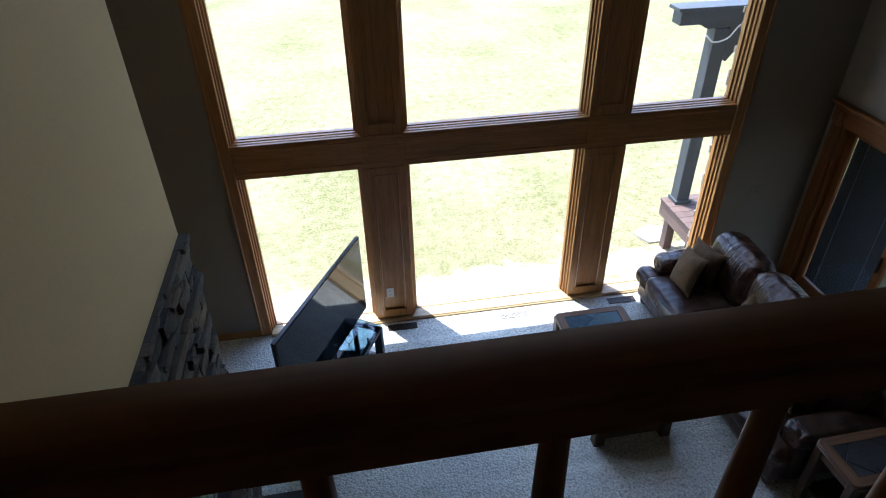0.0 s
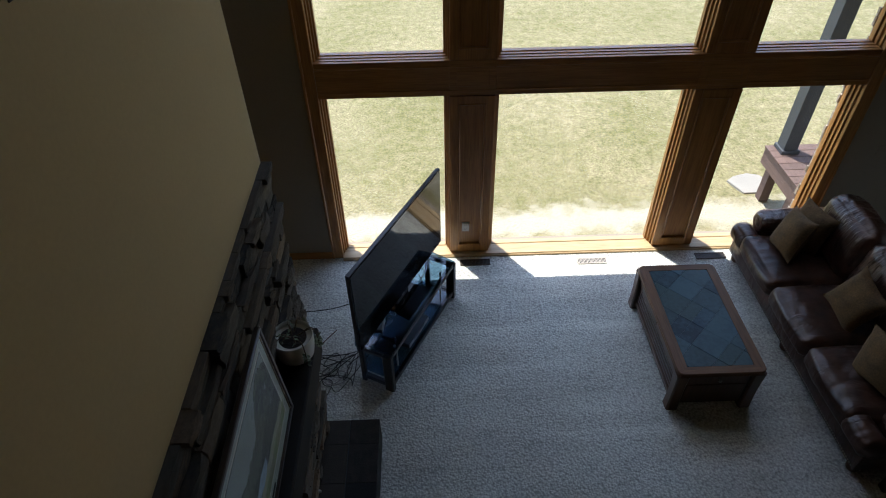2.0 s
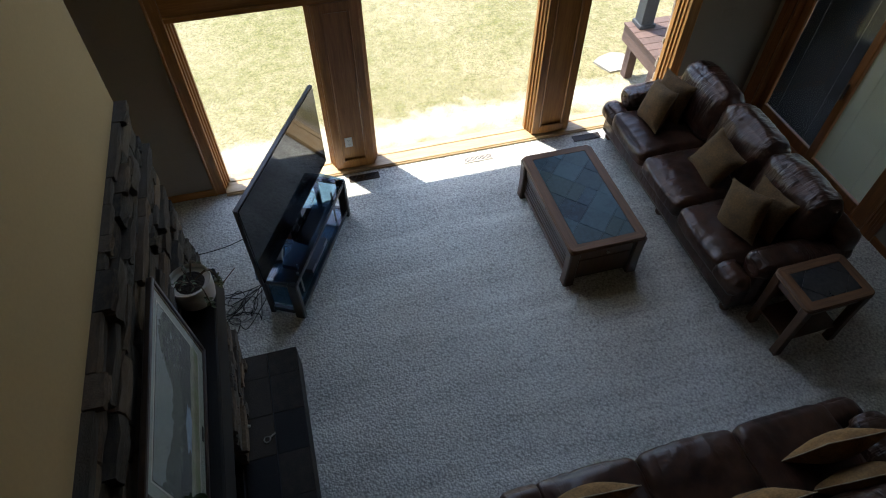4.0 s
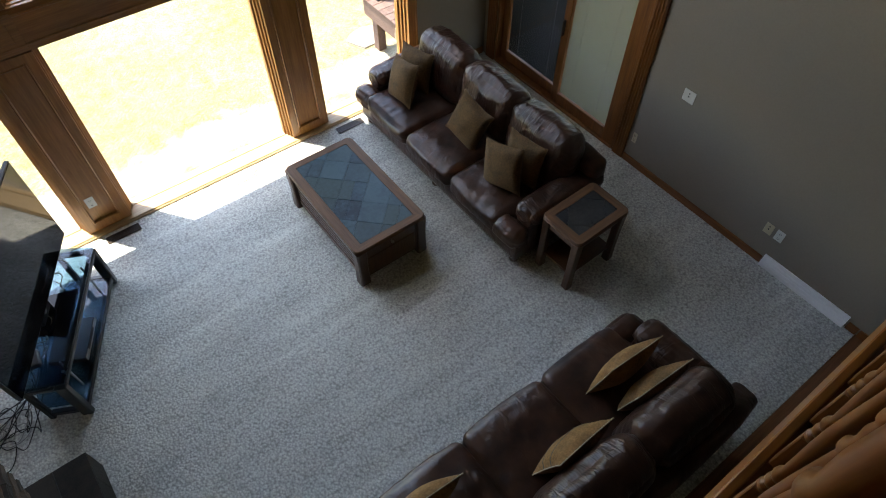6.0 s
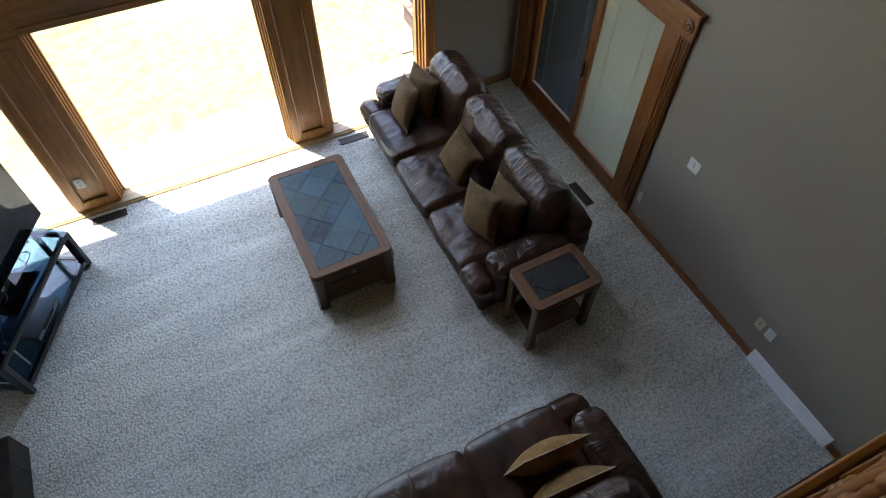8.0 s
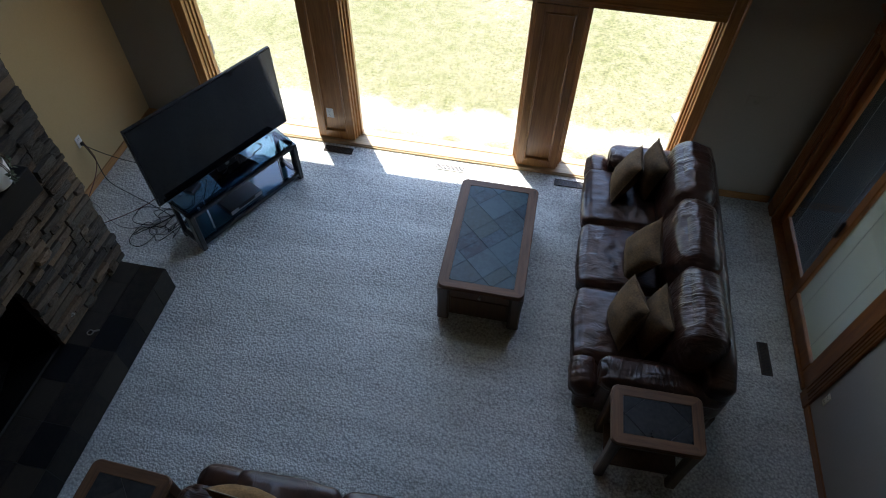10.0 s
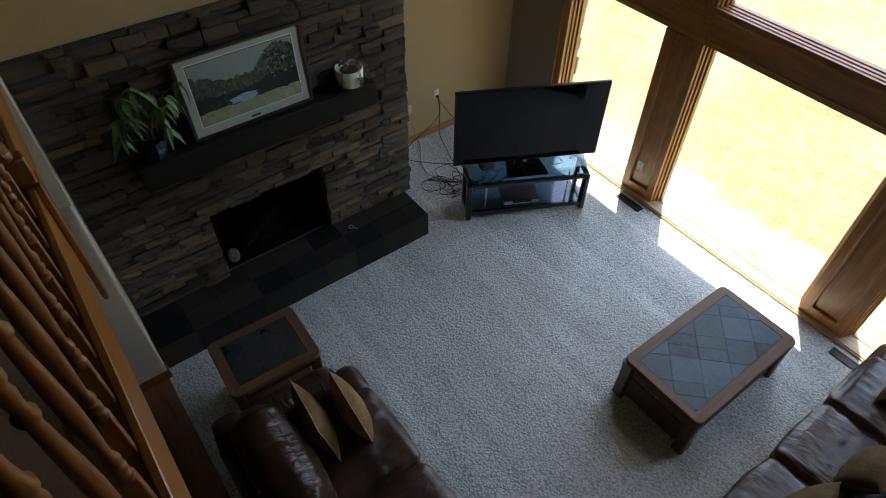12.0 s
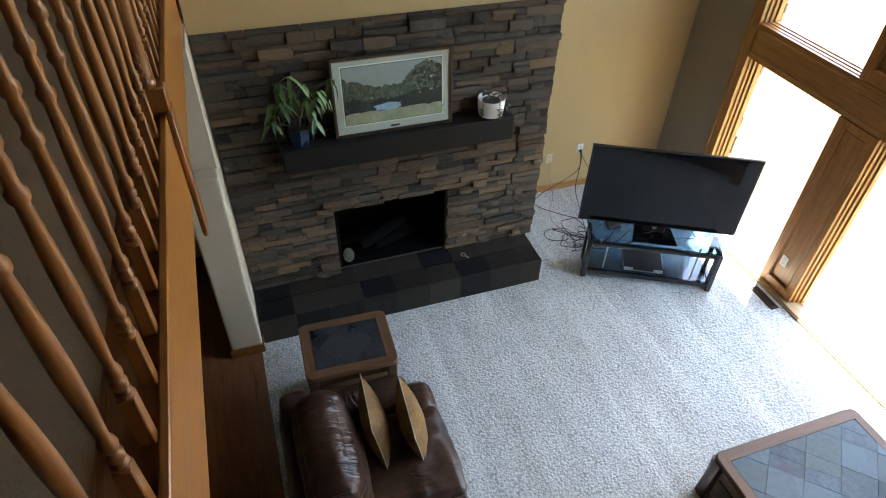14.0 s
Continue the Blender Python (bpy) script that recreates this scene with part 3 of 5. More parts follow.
for x0, x1 in ((X1, X2), (X3, X4)):
    bm = bmesh.new()
    box(bm, x0, x1, YN - 0.008, YN, Z1 + 0.03, Z2 - 0.03, bevel=0.003)
    box(bm, x0 + 0.06, x1 - 0.06, YN - 0.013, YN, Z1 + 0.09, Z2 - 0.09, bevel=0.004)
    part("corner_block", bm, OAK_X, win, smooth=30)
part("head_rail", B(X0, X5, YN, YN + 0.16, Z3, Z3 + 0.1, bevel=0.003), OAK_X, win)
part("sill", boxes((X0, X5, YN - 0.045, YN + 0.16, 0.0, 0.032), (X0, X5, YN - 0.06, YN - 0.03, 0.0, 0.02), bevel=0.005), SILL_WOOD, win, "oak sill with sunlight put into its pale colour", smooth=30)
for x0, x1 in ((X0, X1), (X2, X3), (X4, X5)):
    for z0, z1 in ((0.032, Z1), (Z2, Z3)):
        bm = bmesh.new()
        for y0, y1, w in ((YN + 0.035, YN + 0.075, 0.014), (YN + 0.075, YN + 0.115, 0.030), (YN + 0.115, YN + 0.17, 0.046)):
            box(bm, x0, x0 + w, y0, y1, z0, z1, bevel=0.003)
            box(bm, x1 - w, x1, y0, y1, z0, z1, bevel=0.003)
            if z0 > 1:
                box(bm, x0 + w, x1 - w, y0, y1, z0, z0 + w * 0.45, bevel=0.003)
            box(bm, x0 + w, x1 - w, y0, y1, z1 - w * 0.8, z1, bevel=0.003)
        part("sash", bm, OAK_Z, win, smooth=30)
        if z0 < 1:
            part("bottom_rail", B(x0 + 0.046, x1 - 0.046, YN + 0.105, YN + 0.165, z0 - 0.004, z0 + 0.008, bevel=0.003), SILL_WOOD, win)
        p = part("pane", B(x0 + 0.04, x1 - 0.04, YN + 0.14, YN + 0.146, z0 + 0.002, z1 - 0.03), PANE, win)
        p.visible_shadow = False

# ---- patio door ----
door = thing("door_1", "closed two-panel sliding patio door with fluted oak casing", "patio door", kind="structure")
DY0, DY1, DZ = 3.16, 5.06, 1.93


def flute(y0, y1):
    bm = bmesh.new()
    box(bm, XE - 0.022, XE + 0.01, y0, y1, 0.0, DZ, bevel=0.004)
    w = (y1 - y0) / 9
    for k in range(4):
        a = y0 + w * (1 + 2 * k)
        box(bm, XE - 0.031, XE - 0.018, a, a + w, 0.12, DZ - 0.03, bevel=0.005)
    part("fluted_casing", bm, RAIL_Z, door, smooth=30)


flute(DY0 - 0.135, DY0 - 0.002)
flute(DY1 + 0.002, DY1 + 0.135)
for y in (DY0 - 0.07, DY1 + 0.07):
    bm = bmesh.new()
    box(bm, XE - 0.032, XE, y - 0.075, y + 0.075, DZ, DZ + 0.15, bevel=0.004)
    part("rosette_block", bm, RAIL_Y, door, smooth=30)
    bm = bmesh.new()
    prof = ((0.055, 0), (0.055, 0.008), (0.047, 0.014), (0.038, 0.008), (0.030, 0.010), (0.022, 0.018), (0.010, 0.014), (0.002, 0.012))
    lathe(bm, prof, seg=24)
    ro = part("rosette", bm, RAIL_Y, door, smooth=40)
    ro.matrix_world = pose(XE - 0.032, y, DZ + 0.075, 0, -90, 0)
bm = bmesh.new()
box(bm, XE - 0.024, XE + 0.01, DY0, DY1, DZ, DZ + 0.15, bevel=0.003)
box(bm, XE - 0.045, XE, DY0 - 0.15, DY1 + 0.15, DZ + 0.15, DZ + 0.18, bevel=0.006)
box(bm, XE - 0.075, XE, DY0 - 0.18, DY1 + 0.18, DZ + 0.18, DZ + 0.215, bevel=0.01)
part("cornice", bm, RAIL_Y, door, smooth=30)
part("door_frame", boxes((XE + 0.0, XE + 0.14, DY0, DY0 + 0.03, 0, DZ), (XE, XE + 0.14, DY1 - 0.03, DY1, 0, DZ), (XE, XE + 0.14, DY0 + 0.03, DY1 - 0.03, DZ - 0.03, DZ), (XE - 0.01, XE + 0.14, DY0 + 0.03, DY1 - 0.03, 0, 0.03), bevel=0.003), RAIL_Z, door)


def leaf(y0, y1, x, blinds, slat, south=0.085):
    bm = bmesh.new()
    s = 0.085
    box(bm, x, x + 0.045, y0, y0 + south, 0.032, DZ - 0.032, bevel=0.006)
    box(bm, x, x + 0.045, y1 - s, y1, 0.032, DZ - 0.032, bevel=0.006)
    box(bm, x, x + 0.045, y0 + south, y1 - s, 0.032, 0.165, bevel=0.006)
    box(bm, x, x + 0.045, y0 + south, y1 - s, DZ - 0.032 - 0.05, DZ - 0.032, bevel=0.006)
    lf = part("door_panel", bm, RAIL_Z, door, smooth=30)
    g = part("door_pane", B(y0 + south - 0.01, y1 - s + 0.01, 0, 0.006, 0.155, DZ - 0.075), PANE, lf)
    g.matrix_world = pose(x + 0.015, 0, 0, 0, 0, 90)
    g.visible_shadow = False
    if blinds:
        bm = bmesh.new()
        z = 0.17
        while z < DZ - 0.09:
            a = [bm.verts.new((x + 0.030 + dx, yy, z + dz)) for yy in (y0 + south + 0.005, y1 - s - 0.005) for dx, dz in ((0.0, 0.0), (0.011, 0.0105))]
            bm.faces.new((a[0], a[1], a[3], a[2]))
            z += 0.0150
        bl = part("mini_blind", bm, slat, lf, "closed mini-blind slats behind the glass")
        for yy in (y0 + south + 0.16, y1 - s - 0.16):
            part("blind_cord", boxes((x + 0.027, x + 0.029, yy, yy + 0.002, 0.17, DZ - 0.09)), CABLE_GREY, lf)
    return lf


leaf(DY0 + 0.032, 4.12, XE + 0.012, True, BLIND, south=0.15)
leaf(4.06, DY1 - 0.032, XE + 0.068, True, BLIND_SHADED)
part("door_handle", boxes((XE - 0.02, XE + 0.012, 4.075, 4.10, 0.85, 1.02), bevel=0.006), BROWN_METAL, door)

# ---- outside ----
GZ = -0.85
bm = bmesh.new()
bmesh.ops.create_grid(bm, x_segments=60, y_segments=60, size=60)
for v in bm.verts:
    v.co.z = GZ + 0.05 * noise.noise(v.co * 0.12)
solid("ground", bm, LAWN, "mown lawn with dry straw-coloured patches", "lawn", "structure")
bm = bmesh.new()
bmesh.ops.create_grid(bm, x_segments=4, y_segments=4, size=1500)
for v in bm.verts:
    v.co.z = GZ - 0.4
solid("ground_far", bm, LAWN, "far grass reaching the horizon", "lawn", "structure")
deck = thing("deck", "weathered reddish-brown timber deck with grey fascia", "deck")
DXW, DYN, DTOP = 4.25, 7.20, -0.04
part("rim_board", boxes((DXW, DXW + 0.04, YO + 0.02, DYN, DTOP - 0.26, DTOP - 0.032), (DXW + 0.04, 9.0, DYN - 0.04, DYN, DTOP - 0.26, DTOP - 0.032), bevel=0.004), DECK, deck)
for k in range(16):
    y = DYN - 0.14 * (k + 1)
    if y < YO + 0.02:
        break
    part("deck_board", B(DXW - 0.02, 9.0, y + 0.006, y + 0.14, DTOP - 0.03, DTOP, bevel=0.004), DECK, deck)
for y in (5.75, 6.4, 7.02):
    part("support_post", B(DXW + 0.08, DXW + 0.2, y, y + 0.12, GZ - 0.1, DTOP - 0.2), DECK, deck)
solid("deck_back", B(4.95, 9.0, BACK_Y, YO + 0.0, DTOP - 0.08, DTOP - 0.05), DECK, "timber deck floor outside the patio door", "deck", "structure")
solid("porch_roof", B(4.95, 9.0, BACK_Y, 7.2, 2.64, 2.80), GREY_PAINT, "flat porch roof over the deck", "roof", "structure")
perg = thing("porch_post", "slate-grey painted porch post with a bracketed beam", "porch post")
part("post_shaft", B(4.36, 4.54, 6.99, 7.17, DTOP, 2.35, bevel=0.004), GREY_PAINT, perg)
part("post_base", B(4.335, 4.565, 6.965, 7.190, DTOP, DTOP + 0.05, bevel=0.004), GREY_PAINT, perg)
bm = bmesh.new()
box(bm, 3.88, 9.0, 6.97, 7.17, 2.42, 2.58, bevel=0.004)
box(bm, 3.83, 9.0, 6.94, 7.20, 2.58, 2.62, bevel=0.004)
part("beam", bm, GREY_PAINT, perg)
bm = bmesh.new()
pts = [(4.54, 2.36), (4.54, 1.98), (4.58, 1.95), (4.95, 2.42), (4.15, 2.42), (4.25, 2.36)]
f = [bm.verts.new((x, 6.99, z)) for x, z in pts]
bk = [bm.verts.new((x, 7.15, z)) for x, z in pts]
bm.faces.new(f)
bm.faces.new(bk[::-1])
for k in range(len(pts)):
    bm.faces.new((f[k], f[(k + 1) % 6], bk[(k + 1) % 6], bk[k]))
part("bracket", bm, GREY_PAINT, perg)
bm = bmesh.new()
tube(bm, curve_pts([(4.22, 6.93, 2.30), (4.33, 6.92, 2.22), (4.50, 6.92, 2.26), (4.62, 6.92, 2.40), (4.8, 6.92, 2.44)]), 0.010)
part("hanging_wire", bm, WIRE, perg, "loose white wire")
pv = random.Random(9)
for x, y, w in ((4.36, 7.40, 0.34), (4.10, 6.28, 0.24)):
    bm = bmesh.new()
    ring = [(x + w * pv.uniform(0.75, 1.15) * math.cos(2 * math.pi * k / 9), y + 0.8 * w * pv.uniform(0.75, 1.15) * math.sin(2 * math.pi * k / 9)) for k in range(9)]
    lo = [bm.verts.new((a, b, GZ - 0.06)) for a, b in ring]
    hi = [bm.verts.new((x + (a - x) * 0.94, y + (b - y) * 0.94, GZ + 0.05 + pv.uniform(-0.008, 0.008))) for a, b in ring]
    bm.faces.new(hi)
    bm.faces.new(lo[::-1])
    for k in range(9):
        bm.faces.new((lo[k], lo[(k + 1) % 9], hi[(k + 1) % 9], hi[k]))
    solid("paver", bm, PAVER, "pale irregular paving stone in the grass beside the deck", "paver", group="pavers by the deck")

# ---- fireplace ----
fire = thing("fireplace", "stacked dark ledgestone fireplace with a slate hearth", "fireplace")
FY0, FY1, FZ0, FZ1 = 1.26, 2.28, 0.29, 0.995
HX, HZ = -0.585, 0.285
core = STONE_X - 0.045
part("stone_backing", boxes((XW + 0.004, core, BREAST_Y0, FY0, 0, STONE_TOP - 0.025), (XW + 0.004, core, FY1, BREAST_Y1 - 0.03, 0, STONE_TOP - 0.025), (XW + 0.004, core, FY0, FY1, FZ1, STONE_TOP - 0.025), (XW + 0.004, core, FY0, FY1, 0, FZ0)), MORTAR, fire)
for row in ((STONE_X - 0.62, STONE_X - 0.60, FY0, FY1, FZ0, FZ1), (STONE_X - 0.6, core - 0.002, FY0 + 0.001, FY0 + 0.03, FZ0, FZ1), (STONE_X - 0.6, core - 0.002, FY1 - 0.03, FY1 - 0.001, FZ0, FZ1), (STONE_X - 0.6, core - 0.002, FY0 + 0.03, FY1 - 0.03, FZ1 - 0.02, FZ1 - 0.001), (STONE_X - 0.6, core - 0.002, FY0 + 0.03, FY1 - 0.03, FZ0 + 0.001, FZ0 + 0.01)):
    part("firebox_panel", B(*row), SOOT, fire, "soot-black firebox panel")
for k, (y, z, a) in enumerate(((1.60, 0.36, 8), (1.75, 0.40, -12), (1.9, 0.36, 20), (1.72, 0.47, 30))):
    bm = bmesh.new()
    lathe(bm, ((0.045, -0.28), (0.055, -0.2), (0.05, 0.0), (0.056, 0.2), (0.04, 0.28)), seg=10)
    o = part("gas_log", bm, SOOT, fire, "charred gas log", smooth=40)
    o.matrix_world = pose(STONE_X - 0.33 + 0.05 * (k - 1), y, z, 90, 0, a)

# mantel shelf
bm = bmesh.new()
box(bm, STONE_X - 0.02, -0.80, 0.91, 2.78, 1.55, 1.76, bevel=0.012, seg=2)
part("mantel", bm, MANTEL, fire, "thick black wooden mantel")

# hearth slab and slate tiles
part("hearth_core", B(STONE_X + 0.0, HX - 0.013, BREAST_Y0 + 0.006, 3.10, 0.0, HZ - 0.013), GROUT, fire)
rng = random.Random(4)


def tile_mesh(name):
    bm = bmesh.new()
    box(bm, -0.5, 0.5, -0.5, 0.5, -0.5, 0.5)
    for v in bm.verts:
        v.co += Vector([rng.uniform(-0.004, 0.004) for _ in range(3)])
    return mesh_of(name, bm, SLATE)


TILES = [tile_mesh("hearth_tile") for _ in range(3)]


def tile(c, size, parent=None, meshes=TILES, name="slate_tile"):
    o = new(name, rng.choice(meshes))
    o.parent = parent or fire
    o.location, o.scale = c, size
    return o


y = BREAST_Y0 + 0.01
while y < 3.05:
    w = min(0.305, 3.115 - y)
    for x0, x1 in ((STONE_X - 0.03, -0.805), (-0.80, HX + 0.002)):
        tile(((x0 + x1) / 2, y + w / 2, HZ - 0.006 + rng.uniform(-0.001, 0.001)), (x1 - x0 - 0.003, w - 0.004, 0.014))
    tile((HX - 0.005, y + w / 2, HZ / 2 - 0.007), (0.014, w - 0.004, HZ - 0.02))
    y += 0.305
for x0, x1 in ((STONE_X, -0.80), (-0.797, HX)):
    tile(((x0 + x1) / 2, 3.118, HZ / 2 - 0.007), (x1 - x0 - 0.003, 0.014, HZ - 0.02))

# gas valve and key on the hearth, pine cone in the firebox
v = thing("gas_valve", "round nickel gas valve on the stone above the hearth", "valve")
bm = bmesh.new()
lathe(bm, ((0.026, 0), (0.026, 0.006), (0.014, 0.010), (0.008, 0.03), (0.002, 0.03)), seg=16)
o = part("escutcheon", bm, BRASS, v, smooth=40)
o.matrix_world = pose(STONE_X + 0.03, 2.46, 0.47, 0, 90, 0)
k = thing("valve_key", "nickel ring key lying on the slate hearth", "key")
bm = bmesh.new()
tube(bm, [(0.022 * math.cos(a), 0.022 * math.sin(a), 0.004) for a in [2 * math.pi * i / 14 for i in range(15)]], 0.005)
box(bm, 0.02, 0.07, -0.005, 0.005, 0.0, 0.009)
o = part("ring", bm, BRASS, k, smooth=40)
o.matrix_world = pose(-0.86, 2.42, HZ + 0.002, 0, 0, 30)
bm = bmesh.new()
for i in range(70):
    z = 0.012 + 0.125 * i / 70
    r = 0.052 * math.sin(math.pi * min(1, (i + 12) / 84)) ** 0.7
    a = i * 2.4
    m0 = len(bm.verts)
    box(bm, -0.012, 0.012, -0.003, 0.018, -0.004, 0.004, bevel=0.002)
    bm.verts.ensure_lookup_table()
    M = pose(r * 0.7 * math.cos(a), r * 0.7 * math.sin(a), z, 35, 0, math.degrees(a) - 90)
    for vv in bm.verts[m0:]:
        vv.co = M @ vv.co
cone = solid("pine_cone", bm, CONE, "large pale pine cone in the firebox mouth", "pine cone")
cone.location = (STONE_X - 0.10, 1.36, FZ0 + 0.008)

# ---- framed print leaning on the mantel ----
pic = thing("framed_print", "framed landscape print with a pale double mat, leaning on the mantel", "picture", at=pose(-0.865, 1.795, 1.762, 0, -4, 0))
PW, PH = 0.93, 0.615
bm = bmesh.new()
f = 0.022
for y0, y1, z0, z1 in ((-PW / 2, PW / 2, 0, f), (-PW / 2, PW / 2, PH - f, PH), (-PW / 2, -PW / 2 + f, f, PH - f), (PW / 2 - f, PW / 2, f, PH - f)):
    box(bm, -0.022, 0.006, y0, y1, z0, z1, bevel=0.004)
part("frame", bm, FRAME_WOOD, pic)
part("matboard", B(-0.014, -0.006, -PW / 2 + f, PW / 2 - f, f, PH - f), MATBOARD, pic)
iw, iz0, iz1 = 0.379, 0.095, 0.540
part("inner_mat", B(-0.006, -0.0035, -iw - 0.012, iw + 0.012, iz0 - 0.012, iz1 + 0.012), MAT_INNER, pic)
part("mat_line", B(-0.0035, -0.0030, -iw - 0.004, iw + 0.004, iz0 - 0.004, iz1 + 0.004), P_DARK, pic)
part("name_plate", boxes((-0.006, -0.003, -0.035, 0.035, 0.038, 0.052)), P_DARK, pic, "small dark engraved plate")
part("gilt_slip", boxes((-0.006, -0.001, PW / 2 - f - 0.008, PW / 2 - f, f, PH - f), (-0.006, -0.001, -PW / 2 + f, PW / 2 - f - 0.008, PH - f - 0.006, PH - f)), GILT, pic)
bm = bmesh.new()


def flat(y0, y1, z0, z1, x, mi):
    fc = bm.faces.new([bm.verts.new(c) for c in ((x, y0, z0), (x, y1, z0), (x, y1, z1), (x, y0, z1))])
    fc.material_index = mi


def blob(y, z, r, x, mi, rr, squash=1.0, n=9):
    fc = bm.faces.new([bm.verts.new((x, max(-iw, min(iw, y + r * rr.uniform(0.7, 1.2) * math.cos(2 * math.pi * i / n))), max(iz0, min(iz1, z + squash * r * rr.uniform(0.7, 1.1) * math.sin(2 * math.pi * i / n))))) for i in range(n)])
    fc.material_index = mi


def treeline(y):
    """height of the painted woods above the lower edge, as a share of the print"""
    u = y / iw
    left = 0.80 - 0.30 * (u + 1) if u < -0.2 else 0.62
    right = 0.60 + 0.36 * math.sin(math.pi * min(1, max(0, (u - 0.15) / 1.1))) if u > 0.15 else 0.0
    return max(left, right, 0.60)


pr = random.Random(7)
IH = iz1 - iz0
flat(-iw, iw, iz0, iz1, -0.0028, 0)
flat(-iw, iw, iz0 + 0.18 * IH, iz0 + 0.42 * IH, -0.0026, 2)
lay_x = -0.0025
for i in range(1100):
    y = pr.uniform(-iw, iw)
    q = pr.random() ** 0.8
    top = treeline(y)
    z = iz0 + IH * (0.34 + (top - 0.34) * q)
    shade = 2 if q < 0.25 or (y > 0.16 and pr.random() < 0.45) else (5 if pr.random() < 0.42 else 1)
    lay_x += 0.0000006
    blob(y, z, pr.uniform(0.007, 0.020), lay_x, shade, pr)
for i in range(40):
    lay_x += 0.0000006
    blob(pr.uniform(-iw, iw), iz0 + IH * pr.uniform(0.21, 0.33), pr.uniform(0.012, 0.03), lay_x, 2, pr, 0.5)
flat(-iw, iw, iz0, iz0 + 0.19 * IH, lay_x + 0.00001, 3)
for i in range(14):
    lay_x += 0.000002
    blob(pr.uniform(-iw, iw), iz0 + IH * 0.195, pr.uniform(0.03, 0.07), lay_x + 0.00002, 3, pr, 0.15)
blob(-0.045, iz0 + 0.255 * IH, 0.125, lay_x + 0.00004, 4, pr, 0.26, 16)
for k in range(4):
    a = -iw + 0.08 + 0.19 * k
    fc = bm.faces.new([bm.verts.new((lay_x + 0.00006, y, z)) for y, z in ((a, iz0), (a + 0.09, iz0), (a + 0.13, iz0 + 0.15 * IH), (a + 0.07, iz0 + 0.15 * IH))])
    fc.material_index = 6
part("print", bm, [P_SKY, P_TREE, P_DARK, P_GRASS, P_POND, P_LIGHT, P_STRIPE], pic, "printed view of trees round a small pond")
g = part("picture_glass", B(0.0, 0.002, -PW / 2 + f, PW / 2 - f, f, PH - f), PANE, pic)
g.visible_shadow = False


def leaf_blade(bm, length, width, M, droop=0.35):
    n = 6
    rows = []
    for i in range(n + 1):
        t = i / n
        w = width * math.sin(math.pi * (0.06 + 0.94 * t) ** 0.8) * 0.5 if t < 1 else 0.001
        z = -droop * length * t * t
        rows.append([bm.verts.new(M @ Vector((length * t, s * w, z + abs(s) * w * 0.35))) for s in (-1, 0, 1)])
    for a, b in zip(rows, rows[1:]):
        bm.faces.new((a[0], a[1], b[1], b[0]))
        bm.faces.new((a[1], a[2], b[2], b[1]))


# ---- plants ----
plant = thing("potted_plant", "leafy palmate houseplant in a dark blue glazed pot", "plant", at=pose(-0.895, 1.06, 1.761))
bm = bmesh.new()
lathe(bm, ((0.062, 0), (0.078, 0.008), (0.096, 0.07), (0.104, 0.145), (0.106, 0.155), (0.096, 0.157), (0.090, 0.14), (0.088, 0.125), (0.005, 0.125)), seg=8)
part("pot", bm, POT_BLUE, plant, "dark blue glazed pot", smooth=30)
bm = bmesh.new()
lathe(bm, ((0.085, 0.123), (0.05, 0.131), (0.005, 0.133)), seg=16)
part("soil", bm, SOIL, plant)
pr = random.Random(11)
tops = []
for i in range(16):
    side = -1 if i % 2 else 1
    yy = side * pr.uniform(0.03, 0.24) + 0.02
    h = pr.uniform(0.24, 0.60) - 0.25 * abs(yy)
    top = Vector((pr.uniform(0.02, 0.13), yy, h))
    bm = bmesh.new()
    tube(bm, curve_pts([(0.01, 0.01 * side, 0.12), (top.x * 0.3, top.y * 0.3, h * 0.7), top], 5), 0.004, 6)
    part("stem", bm, STEM, plant)
    tops.append((top, math.atan2(yy, 0.10)))
for top, a in tops:
    bm = bmesh.new()
    for k in range(pr.randint(5, 7)):
        ang = math.degrees(a) + k * 62 + pr.uniform(-14, 14)
        ln = pr.uniform(0.10, 0.165)
        if math.cos(radians(ang)) < -0.2:
            ln *= 0.55
        leaf_blade(bm, ln, pr.uniform(0.030, 0.044), pose(*top, pr.uniform(-20, 20), pr.uniform(10, 55), ang), pr.uniform(0.3, 0.8))
    part("leaf_spray", bm, LEAF, plant, smooth=60)

